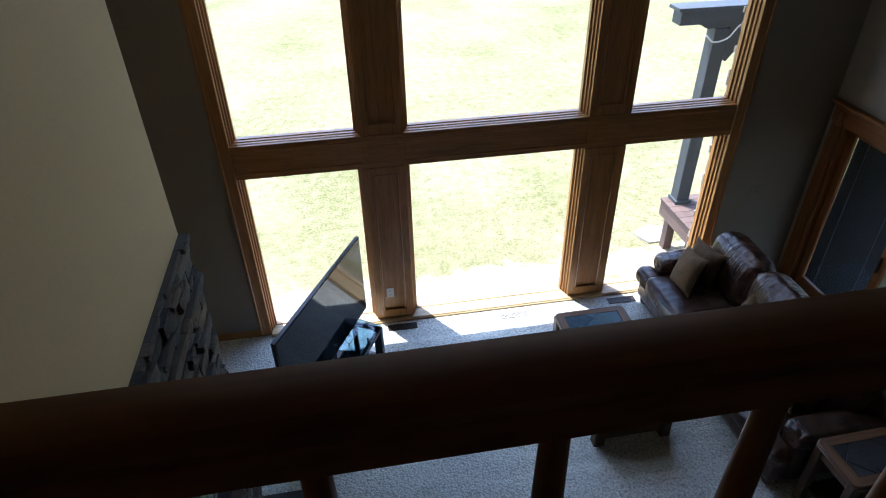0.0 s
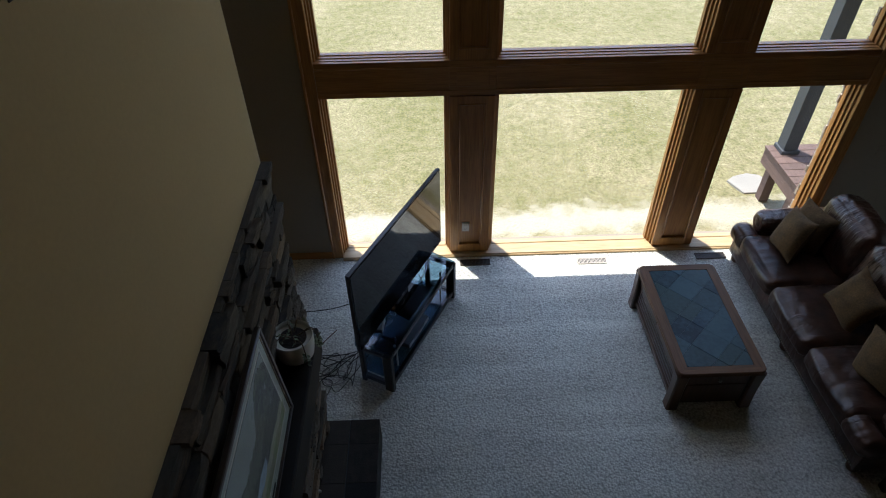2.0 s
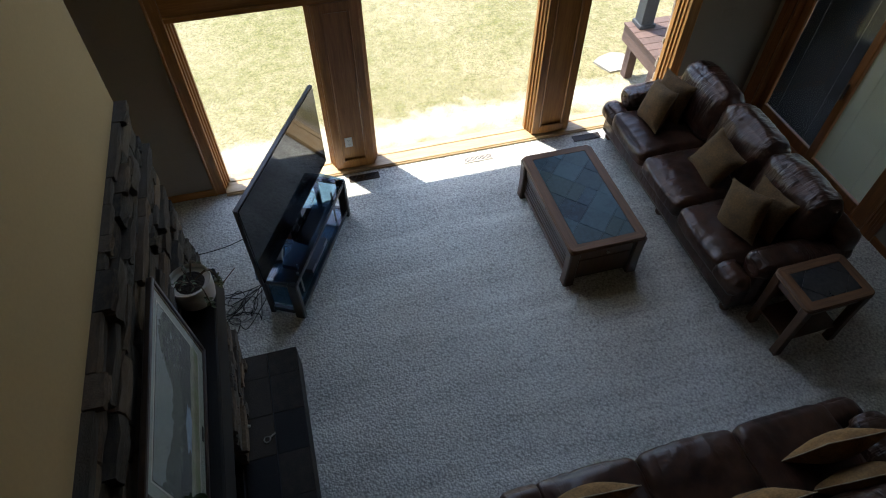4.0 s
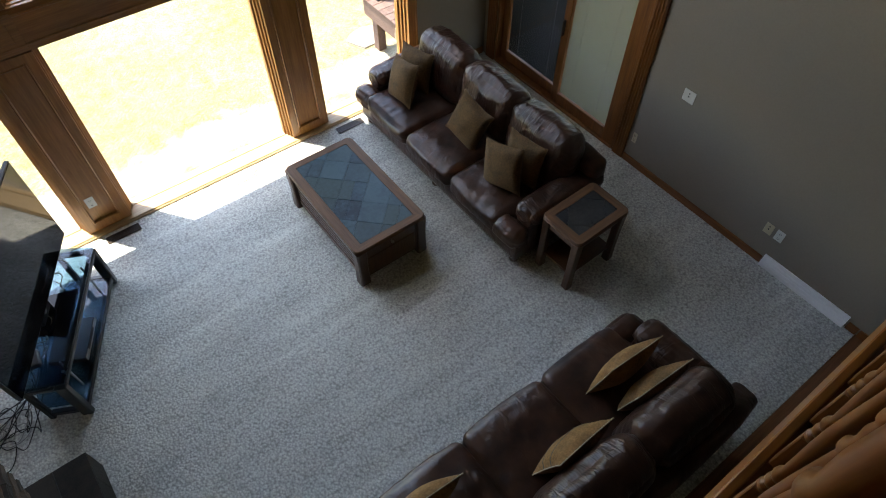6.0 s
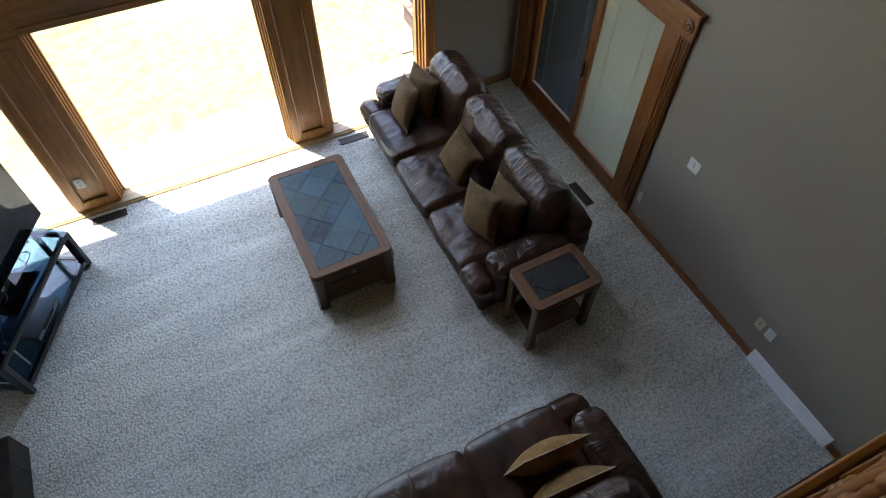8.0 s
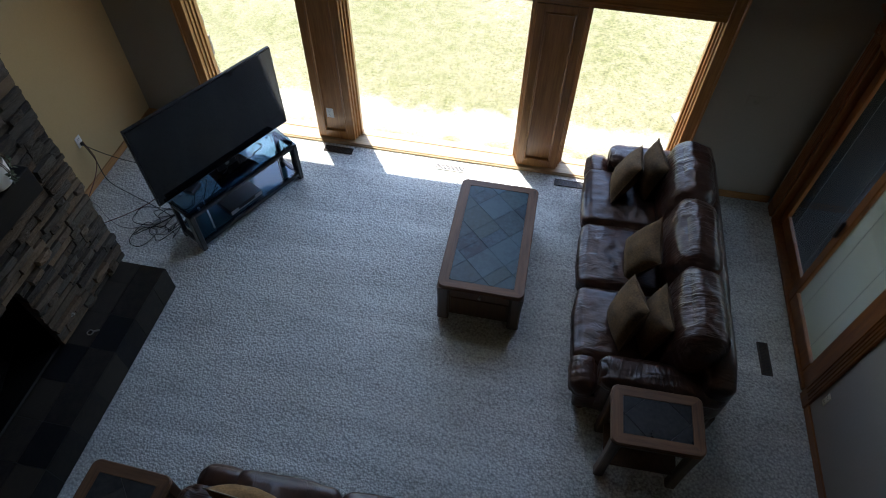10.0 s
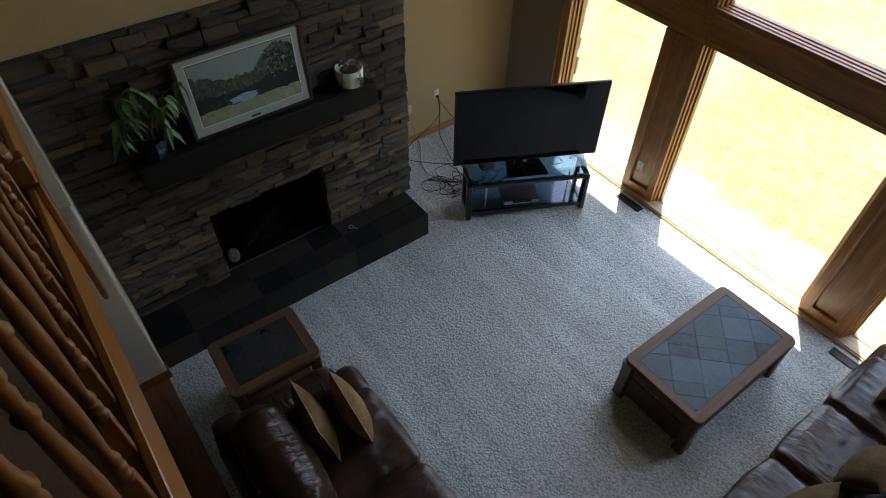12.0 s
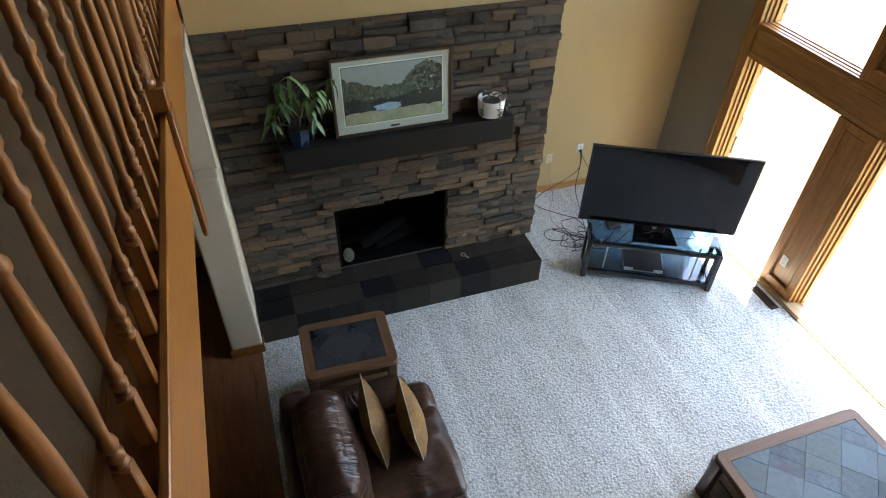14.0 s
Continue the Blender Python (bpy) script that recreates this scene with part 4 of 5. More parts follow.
planter = thing("planter", "round white ceramic planter with a trailing succulent", "planter", at=pose(-0.895, 2.600, 1.761))
bm = bmesh.new()
lathe(bm, ((0.078, 0), (0.098, 0.008), (0.107, 0.06), (0.111, 0.142), (0.108, 0.148), (0.101, 0.142), (0.099, 0.122), (0.005, 0.122)), seg=32)
part("bowl", bm, POT_WHITE, planter, "white ceramic bowl", smooth=40)
bm = bmesh.new()
lathe(bm, ((0.098, 0.118), (0.05, 0.126), (0.004, 0.128)), seg=20)
part("soil", bm, SOIL, planter)
bm_s, bm_l = bmesh.new(), bmesh.new()
for i in range(11):
    a = (-0.9, 0.15, 0.25, 1.3, 1.4)[i % 5] + pr.uniform(-0.08, 0.08)
    over = i < 5
    if over:
        ctrl = [(0.03 * math.cos(a), 0.03 * math.sin(a), 0.135), (0.10 * math.cos(a), 0.10 * math.sin(a), 0.172), (0.125 * math.cos(a), 0.133 * math.sin(a), 0.12), (0.128 * math.cos(a), 0.145 * math.sin(a), pr.uniform(0.0, 0.06))]
    else:
        a = pr.uniform(0, 6.28)
        ctrl = [(0.01 * math.cos(a), 0.01 * math.sin(a), 0.135), (0.04 * math.cos(a), 0.04 * math.sin(a), 0.17), (0.08 * math.cos(a), 0.08 * math.sin(a), 0.155 + pr.uniform(0, 0.02))]
    cp = curve_pts(ctrl, 6)
    tube(bm_s, cp, 0.003, 5)
    for p in (cp[-5:] if over else cp[4::4]):
        for q in range(3 if over else 1):
            leaf_blade(bm_l, 0.026, 0.015, pose(p.x, p.y, p.z, pr.uniform(-40, 40), pr.uniform(-40, 40), pr.uniform(0, 360)), 0.1)
part("trailing_stem", bm_s, STEM, planter)
part("succulent_foliage", bm_l, SUCCULENT, planter)

# ---- sofas ----


def sofa(name, label, at, L=2.50, D=1.10):
    s = thing(name, label, "sofa", at=at, group="leather sofas")
    F, K, a = D / 2, -D / 2, 0.23
    bm = bmesh.new()
    box(bm, -L / 2 + 0.03, L / 2 - 0.03, K + 0.03, F - 0.06, 0.09, 0.30, bevel=0.02, seg=2)
    part("base", bm, LEATHER, s, smooth=40)
    # row of nail heads along the base
    bm = bmesh.new()
    x = -L / 2 + 0.06
    while x < L / 2 - 0.05:
        box(bm, x, x + 0.011, F - 0.062, F - 0.055, 0.118, 0.129)
        x += 0.022
    part("nail_heads", bm, BRASS, s, "row of tarnished nail heads")
    for x in (-L / 2 + 0.10, L / 2 - 0.10, 0.0):
        for y in (K + 0.12, F - 0.13):
            bm = bmesh.new()
            lathe(bm, ((0.030, 0.0), (0.045, 0.02), (0.048, 0.05), (0.035, 0.085), (0.035, 0.10)), seg=14)
            o = part("bun_foot", bm, TABLE_Z, s, smooth=40)
            o.location = (x, y, 0)
    bm = bmesh.new()
    soft(bm, (L - 0.04, 0.24, 0.54), (0, K + 0.13, 0.50), r=0.09, puff=0.01, n=10, seed=3)
    part("back_frame", bm, LEATHER, s, smooth=60)
    W = (L - 2 * a) / 3
    for i in (-1, 0, 1):
        bm = bmesh.new()
        soft(bm, (W - 0.010, 0.72, 0.20), (i * W, F - 0.36, 0.385), r=0.06, puff=0.024, n=26, wrinkle=0.008, seed=i * 5.0 + 1, pleat=0.005)
        if i:
            soft(bm, (a + 0.08, 0.19, 0.19), (i * (L / 2 - a / 2 - 0.04), F - 0.095, 0.378), r=0.07, puff=0.015, n=16, wrinkle=0.008, seed=i * 3.0, pleat=0.006)
        part("seat_cushion", bm, LEATHER, s, smooth=60)
    for i in (-1, 0, 1):
        bm = bmesh.new()
        soft(bm, (W + 0.03, 0.32, 0.54), (i * (W + 0.015), K + 0.30, 0.69), r=0.115, puff=0.035, n=38, wrinkle=0.008, seed=i * 7.0 + 2, turn=Matrix.Rotation(radians(11), 3, "X"), pleat=0.0075)
        part("back_cushion", bm, LEATHER_FOLDS, s, smooth=60)
    for i in (-1, 1):
        bm = bmesh.new()
        xc = i * (L / 2 - a / 2)
        soft(bm, (a - 0.02, D - 0.26, 0.50), (xc, -0.07, 0.33), r=0.05, puff=0.005, n=8, seed=i)
        # flat padded top with a scrolled front
        soft(bm, (a + 0.03, D - 0.24, 0.15), (xc, -0.07, 0.545), r=0.07, puff=0.012, n=22, wrinkle=0.007, seed=i * 2.0, pleat=0.007)
        m0 = len(bm.verts)
        lathe(bm, ((0.006, 0.012), (0.03, 0.010), (0.045, -0.002), (0.06, 0.006), (0.085, 0.0), (0.098, -0.03), (0.10, -0.10)), seg=20)
        bm.verts.ensure_lookup_table()
        for v in bm.verts[m0:]:
            v.co = Vector((xc + v.co.x * 1.05, F - 0.185 + v.co.z, 0.525 - v.co.y * 0.9))
        part("arm", bm, LEATHER_ARM, s, smooth=50)
    return s


sofa("sofa", "dark brown leather three-seat sofa with rolled arms, by the patio door", pose(3.40, 3.87, 0, 0, 0, 90))
sofa("sofa", "dark brown leather three-seat sofa backed to the loft edge", pose(1.83, 1.06, 0, 0, 0, 0), L=2.62)


def pillow(at, size=0.46, thick=0.21, stripes=False, group="", old=False):
    p = thing("throw_pillow", "dark-striped gold chenille throw pillow with cream cord" if stripes else ("brown-gold chenille throw pillow on the leather sofa" if old else "gold chenille throw pillow with cream cord edging"), "pillow", at=at, group=group)
    n = 16
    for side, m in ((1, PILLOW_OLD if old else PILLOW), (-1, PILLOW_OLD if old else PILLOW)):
        bm = bmesh.new()
        vs = []
        for i in range(n + 1):
            row = []
            for j in range(n + 1):
                u, v = 2 * i / n - 1, 2 * j / n - 1
                e = max(0.0, (1 - u * u) * (1 - v * v))
                pinch = 1 - 0.10 * (1 - u * u) * v * v - 0.0
                pinch2 = 1 - 0.10 * (1 - v * v) * u * u
                t = thick / 2 * e ** (0.42 if old else 0.55) * (1 + 0.10 * noise.noise(Vector((u * 2.2, v * 2.2, side * 3 + at.translation.y))))
                row.append(bm.verts.new((u * size / 2 * pinch2, side * t, v * size / 2 * pinch + 0.006 * noise.noise(Vector((u * 3, v * 3, 5))))))
            vs.append(row)
        for i in range(n):
            for j in range(n):
                bm.faces.new((vs[i][j], vs[i + 1][j], vs[i + 1][j + 1], vs[i][j + 1]))
        part("cover", bm, m, p, smooth=80)
    ring = []
    for k in range(4):
        for i in range(n):
            q = 2 * i / n - 1
            u, v = ((q, -1), (1, q), (-q, 1), (-1, -q))[k]
            ring.append((u * size / 2 * (1 - 0.10 * (1 - v * v) * u * u), 0, v * size / 2 * (1 - 0.10 * (1 - u * u) * v * v)))
    bm = bmesh.new()
    fine = curve_pts(ring + [ring[0]], 4)
    tube(bm, fine, 0.0042, 6)
    bm.verts.ensure_lookup_table()
    for q, c in enumerate(fine):
        # twist of the cord
        for v in bm.verts[q * 6:q * 6 + 6]:
            v.co = Vector(c) + (v.co - Vector(c)) * (1.25 if q % 2 else 0.6)
    part("cord", bm, CORD_DARK if old else CORD, p, "brown edge cord" if old else "cream twisted cord")
    if stripes:
        for q in (-0.22, 0.30):
            bm = bmesh.new()
            row = []
            for j in range(n + 1):
                u = 2 * j / n - 1
                for v in (q - 0.025, q, q + 0.025):
                    e = max(0.0, (1 - u * u) * (1 - v * v))
                    t = thick / 2 * e ** 0.55 * (1 + 0.10 * noise.noise(Vector((u * 2.2, v * 2.2, 3 + at.translation.y)))) + 0.004
                    row.append(bm.verts.new((u * size / 2 * (1 - 0.10 * (1 - v * v) * u * u), t, v * size / 2 * (1 - 0.10 * (1 - u * u) * v * v))))
            for j in range(n):
                for c in (0, 1):
                    bm.faces.new((row[3 * j + c], row[3 * j + c + 1], row[3 * j + c + 4], row[3 * j + c + 3]))
            part("stripe", bm, P_DARK, p)
    return p


G1, G2 = "pillows on the sofa by the patio door", "pillows on the sofa by the loft edge"
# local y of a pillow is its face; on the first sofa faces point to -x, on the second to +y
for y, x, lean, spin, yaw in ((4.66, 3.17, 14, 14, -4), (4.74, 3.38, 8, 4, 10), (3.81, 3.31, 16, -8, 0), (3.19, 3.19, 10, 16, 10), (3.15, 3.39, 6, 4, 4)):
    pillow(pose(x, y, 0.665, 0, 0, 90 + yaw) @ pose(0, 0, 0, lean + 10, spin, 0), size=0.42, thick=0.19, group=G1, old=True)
for x, y, lean, spin, yaw, st in ((2.60, 1.26, 10, 6, -2, False), (2.64, 1.04, 12, -3, -4, False), (1.93, 1.07, 16, 4, 2, True), (0.99, 1.36, 10, 8, -2, False), (0.93, 1.12, 10, -5, -4, False)):
    pillow(pose(x, y, 0.69, 0, 0, yaw) @ pose(0, 0, 0, lean, spin, 0), size=0.47, thick=0.17, stripes=st, group=G2)

# ---- tables ----


def clip_poly(poly, x0, x1, y0, y1):
    for ax, lim, sg in ((0, x0, 1), (0, x1, -1), (1, y0, 1), (1, y1, -1)):
        out = []
        for i, p in enumerate(poly):
            q = poly[(i + 1) % len(poly)]
            pi, qi = sg * (p[ax] - lim) >= 0, sg * (q[ax] - lim) >= 0
            if pi:
                out.append(p)
            if pi != qi:
                t = (lim - p[ax]) / (q[ax] - p[ax])
                out.append((p[0] + t * (q[0] - p[0]), p[1] + t * (q[1] - p[1])))
        poly = out
        if len(poly) < 3:
            return []
    return poly


def slab(bm, poly, z0, z1, inset=0.0):
    c = Vector((sum(p[0] for p in poly) / len(poly), sum(p[1] for p in poly) / len(poly), 0))
    lo = [bm.verts.new((p[0], p[1], z0)) for p in poly]
    hi = [bm.verts.new((*(Vector((p[0], p[1], 0)) + (c - Vector((p[0], p[1], 0))).normalized() * inset).xy, z1)) for p in poly]
    bm.faces.new(hi)
    bm.faces.new(lo[::-1])
    for i in range(len(poly)):
        j = (i + 1) % len(poly)
        bm.faces.new((lo[i], lo[j], hi[j], hi[i]))


def area(poly):
    return abs(sum(p[0] * q[1] - q[0] * p[1] for p, q in zip(poly, poly[1:] + poly[:1]))) / 2


def round_rect(w, d, r, n=6):
    out = []
    for cx, cy, a0 in ((w / 2 - r, d / 2 - r, 0), (-w / 2 + r, d / 2 - r, 90), (-w / 2 + r, -d / 2 + r, 180), (w / 2 - r, -d / 2 + r, 270)):
        for k in range(n + 1):
            a = radians(a0 + 90 * k / n)
            out.append((cx + r * math.cos(a), cy + r * math.sin(a)))
    return out


def table_top(t, w, d, iw, idp, z, r):
    """Four mitred boards round a slate inlay."""
    outer = round_rect(w, d, r)
    q = len(outer) // 4
    inner = [(iw / 2, idp / 2), (-iw / 2, idp / 2), (-iw / 2, -idp / 2), (iw / 2, -idp / 2)]
    for k in range(4):
        h = q // 2
        seq = [outer[(k * q + h + i) % len(outer)] for i in range(q + 1)]
        bm = bmesh.new()
        poly = seq + [inner[(k + 1) % 4], inner[k]]
        n = len(seq)
        prof = ((0.0, z - 0.038), (0.010, z - 0.03), (0.0, z - 0.02), (0.0, z - 0.008), (0.008, z))
        rings = []
        for off, zz in prof:
            ring = []
            for i, p in enumerate(poly):
                v = Vector((p[0], p[1], 0))
                if i < n:
                    v *= 1 - off / max(v.length, 0.01)
                ring.append(bm.verts.new((v.x, v.y, zz)))
            rings.append(ring)
        for a, b in zip(rings, rings[1:]):
            for i in range(len(poly)):
                j = (i + 1) % len(poly)
                bm.faces.new((a[i], a[j], b[j], b[i]))
        bm.faces.new(rings[-1])
        bm.faces.new(rings[0][::-1])
        part("top_board", bm, TABLE_X if k % 2 == 0 else TABLE_Y, t, smooth=30)
    part("inlay_bed", B(-iw / 2, iw / 2, -idp / 2, idp / 2, z - 0.03, z - 0.010), GROUT, t)


def leg(t, x, y, z, s=0.085):
    bm = bmesh.new()
    rings = []
    for k in range(9):
        q = k / 8
        w = s / 2 * (0.86 + 0.10 * (1 - q) ** 2 + 0.14 * q ** 2 - 0.05 * math.sin(math.pi * q))
        rings.append([bm.verts.new((x + a * w, y + b * w, q * z)) for a, b in ((-1, -0.75), (-0.75, -1), (0.75, -1), (1, -0.75), (1, 0.75), (0.75, 1), (-0.75, 1), (-1, 0.75))])
    for a, b in zip(rings, rings[1:]):
        for i in range(8):
            bm.faces.new((a[i], a[(i + 1) % 8], b[(i + 1) % 8], b[i]))
    bm.faces.new(rings[0][::-1])
    bm.faces.new(rings[-1])
    part("leg", bm, TABLE_Z, t, smooth=40)


def diagonal_tiles(t, iw, idp, z, side, slate, turned=True):
    r = random.Random(int(iw * 1000))
    h = side / math.sqrt(2) if turned else side / 2
    cells = []
    n = 8
    for i in range(-n, n + 1):
        for j in range(-n, n + 1):
            if (i + j) % 2 == 0:
                cx, cy = i * h, j * h
                cells.append([(cx + h, cy), (cx, cy + h), (cx - h, cy), (cx, cy - h)])
    # some squares are laid as two narrow pieces
    laid = []
    for c in cells:
        a, b = [tuple((p + q) / 2 for p, q in zip(c[i], c[i + 1])) for i in (0, 2)]
        laid += [[c[0], a, b, c[3]], [a, c[1], c[2], b]] if r.random() < 0.18 else [c]
    for c in laid:
        p = clip_poly(c, -iw / 2 + 0.002, iw / 2 - 0.002, -idp / 2 + 0.002, idp / 2 - 0.002)
        if len(p) >= 3 and area(p) > 0.0006:
            bm = bmesh.new()
            ctr = (sum(a for a, _ in p) / len(p), sum(b for _, b in p) / len(p))
            p = [(ctr[0] + (a - ctr[0]) * 0.997, ctr[1] + (b - ctr[1]) * 0.997) for a, b in p]
            slab(bm, p, z - 0.012, z - 0.001 + r.uniform(-0.002, 0.0015), 0.0015)
            part("slate_tile", bm, slate, t)


ct = thing("coffee_table", "dark wooden coffee table with a framed diagonal slate inlay", "coffee table", at=pose(2.085, 3.895, 0))
table_top(ct, 0.70, 1.225, 0.530, 1.075, 0.475, 0.055)
diagonal_tiles(ct, 0.530, 1.075, 0.475, 0.222, SLATE_TABLE)
for sx in (-1, 1):
    for sy in (-1, 1):
        leg(ct, sx * 0.300, sy * 0.562, 0.437, 0.105)
for sx in (-1, 1):
    bm = bmesh.new()
    box(bm, sx * 0.30 - 0.015, sx * 0.30 + 0.015, -0.53, 0.53, 0.30, 0.437, bevel=0.004)
    box(bm, sx * 0.31 - 0.010, sx * 0.31 + 0.010, -0.50, -0.02, 0.325, 0.415, bevel=0.005)
    box(bm, sx * 0.31 - 0.010, sx * 0.31 + 0.010, 0.02, 0.50, 0.325, 0.415, bevel=0.005)
    part("side_apron", bm, TABLE_Z, ct)
    bm = bmesh.new()
    box(bm, sx * 0.30 - 0.012, sx * 0.30 + 0.012, -0.53, 0.53, 0.045, 0.09, bevel=0.004)
    box(bm, sx * 0.285 - 0.004, sx * 0.285 + 0.004, -0.53, 0.53, 0.08, 0.31)
    for k in range(-1, 3):
        box(bm, sx * 0.30 - 0.006, sx * 0.30 + 0.006, -0.53, 0.53, 0.165 + 0.045 * k, 0.185 + 0.045 * k, bevel=0.003)
    part("side_slats", bm, TABLE_Z, ct)
    bm = bmesh.new()
    box(bm, -0.27, 0.27, sx * 0.565 - 0.012, sx * 0.565 + 0.012, 0.045, 0.437, bevel=0.004)
    box(bm, -0.24, 0.24, sx * 0.575 - 0.010, sx * 0.575 + 0.010, 0.09, 0.295, bevel=0.005)
    box(bm, -0.24, 0.24, sx * 0.575 - 0.010, sx * 0.575 + 0.010, 0.325, 0.415, bevel=0.005)
    part("end_drawer", bm, TABLE_Z, ct)
    bm = bmesh.new()
    lathe(bm, ((0.006, 0), (0.006, 0.012), (0.014, 0.018), (0.012, 0.028), (0.002, 0.03)), seg=12)
    o = part("drawer_knob", bm, BRASS, ct, "small metal knob", smooth=40)
    o.matrix_local = pose(0, sx * 0.585, 0.37, -90 * sx, 0, 0)
part("lower_shelf", B(-0.29, 0.29, -0.55, 0.55, 0.040, 0.055, bevel=0.004), TABLE_Z, ct)


def end_table(at, label, w=0.42, d=0.605):
    t = thing("end_table", label, "end table", at=at, group="slate-topped end tables")
    table_top(t, w, d, w - 0.15, d - 0.155, 0.655, 0.05)
    diagonal_tiles(t, w - 0.15, d - 0.155, 0.655, 0.30, SLATE_END)
    lx, ly = w / 2 - 0.045, d / 2 - 0.048
    for sx in (-1, 1):
        for sy in (-1, 1):
            leg(t, sx * lx, sy * ly, 0.617, 0.075)
        part("side_apron", B(sx * lx - 0.012, sx * lx + 0.012, 0.03 - ly, ly - 0.03, 0.515, 0.617, bevel=0.004), TABLE_Z, t)
        part("end_apron", B(0.025 - lx, lx - 0.025, sx * ly - 0.010, sx * ly + 0.014, 0.515, 0.617, bevel=0.004), TABLE_Z, t)
    part("lower_shelf", B(-lx, lx, -ly, ly, 0.15, 0.17, bevel=0.004), TABLE_Z, t)
    return t


end_table(pose(3.405, 2.395, 0, 0, 0, 91), "wooden end table with a slate inlay, beside the sofa arm")
end_table(pose(0.182, 1.095, 0, 0, 0, -2), "wooden end table with a slate inlay, between sofa and hearth", w=0.535, d=0.675)

# ---- television and its stand ----
TVYAW = math.degrees(math.atan2(1.27, 0.665))
tv_at = pose(-0.405, 4.18, 0, 0, 0, TVYAW)
# local x runs along the screen, local -y faces the room
tv = thing("television", "large black flat-screen television, switched off", "television", at=tv_at @ pose(0, 0, 0.485))
part("screen", B(-0.712, 0.712, -0.020, -0.010, 0.105, 0.905), BLACK_GLOSS, tv, "glossy black screen")
part("bezel", boxes((-0.724, 0.724, -0.016, 0.012, 0.094, 0.105), (-0.724, 0.724, -0.016, 0.012, 0.905, 0.916), (-0.724, -0.712, -0.016, 0.012, 0.105, 0.905), (0.712, 0.724, -0.016, 0.012, 0.105, 0.905), bevel=0.002), BLACK_PLASTIC, tv)
bm = bmesh.new()
box(bm, -0.718, 0.718, -0.0095, 0.02, 0.10, 0.91)
box(bm, -0.55, 0.55, 0.02, 0.06, 0.15, 0.60, bevel=0.015)
part("back_shell", bm, BLACK_PLASTIC, tv)
part("neck", B(-0.10, 0.10, 0.0, 0.03, 0.016, 0.14, bevel=0.006), BLACK_PLASTIC, tv)
bm = bmesh.new()
slab(bm, [(0.17, 0.10), (-0.17, 0.10), (-0.21, -0.17), (0.21, -0.17)], 0.008, 0.020, 0.003)
part("foot_plate", bm, BLACK_GLOSS, tv)
bm = bmesh.new()
lathe(bm, ((0.022, 0), (0.022, 0.003), (0.002, 0.003)), seg=18)
o = part("round_badge", bm, SILVER, tv)
o.matrix_local = pose(0, -0.001, 0.075, 90, 0, 0)

stand = thing("tv_stand", "low black metal and smoked-glass television stand", "tv stand", at=tv_at @ pose(0.015, 0.03, 0))
SW, SF, SB = 0.62, -0.24, 0.22
bm = bmesh.new()
slab(bm, [(-SW + 0.02, SF), (SW - 0.02, SF), (SW + 0.02, SB - 0.14), (SW - 0.2, SB), (-SW + 0.2, SB), (-SW - 0.02, SB - 0.14)], 0.478, 0.488)
part("glass_top", bm, SHELF_GLASS, stand, "smoked glass top")
bm = bmesh.new()
slab(bm, [(-SW + 0.05, SF + 0.02), (SW - 0.05, SF + 0.02), (SW - 0.05, SB - 0.12), (SW - 0.22, SB - 0.03), (-SW + 0.22, SB - 0.03), (-SW + 0.05, SB - 0.12)], 0.098, 0.106)
part("glass_shelf", bm, SHELF_GLASS, stand, "smoked glass shelf")
part("front_rail", B(-SW + 0.04, SW - 0.04, SF + 0.005, SF + 0.05, 0.415, 0.455, bevel=0.006), BLACK_METAL, stand)
part("lower_rail", B(-SW + 0.04, SW - 0.04, SF + 0.012, SF + 0.050, 0.050, 0.097, bevel=0.004), BLACK_METAL, stand)
for sx in (-1, 1):
    bm = bmesh.new()
    box(bm, sx * (SW - 0.02) - 0.025, sx * (SW - 0.02) + 0.025, SF, SF + 0.085, 0, 0.455, bevel=0.008)
    part("front_leg", bm, BLACK_METAL, stand)
    bm = bmesh.new()
    box(bm, sx * (SW - 0.02) - 0.02, sx * (SW - 0.02) + 0.02, SB - 0.19, SB - 0.145, 0, 0.455, bevel=0.008)
    part("back_leg", bm, BLACK_METAL, stand)
    part("side_rail", B(sx * (SW - 0.02) - 0.02, sx * (SW - 0.02) + 0.02, SF + 0.085, SB - 0.19, 0.415, 0.455, bevel=0.006), BLACK_METAL, stand)
    part("foot_rail", B(sx * (SW - 0.02) - 0.02, sx * (SW - 0.02) + 0.02, SF + 0.085, SB - 0.19, 0.05, 0.097, bevel=0.006), BLACK_METAL, stand)
    for y in (SF + 0.03, SB - 0.17):
        bm = bmesh.new()
        lathe(bm, ((0.013, 0.455), (0.013, 0.478)), seg=12)
        o = part("standoff", bm, SILVER, stand, "chrome standoff")
        o.location = (sx * (SW - 0.12), y, 0)
    part("chrome_rod", B(sx * (SW - 0.20) - 0.007, sx * (SW - 0.20) + 0.007, SF + 0.06, SF + 0.074, 0.106, 0.478, bevel=0.003), SILVER, stand, "chrome rod")
cb = thing("cable_box", "slim black and silver cable box on the glass shelf", "cable box", at=tv_at @ pose(-0.02, 0.0, 0.107))
part("case", B(-0.19, 0.19, -0.15, 0.13, 0.0, 0.055, bevel=0.004), BLACK_PLASTIC, cb)
part("front_panel", boxes((-0.185, 0.185, -0.153, -0.150, 0.008, 0.018), (-0.185, -0.10, -0.153, -0.150, 0.022, 0.048), (0.10, 0.185, -0.153, -0.150, 0.022, 0.048)), SILVER, cb, "silver front trim")
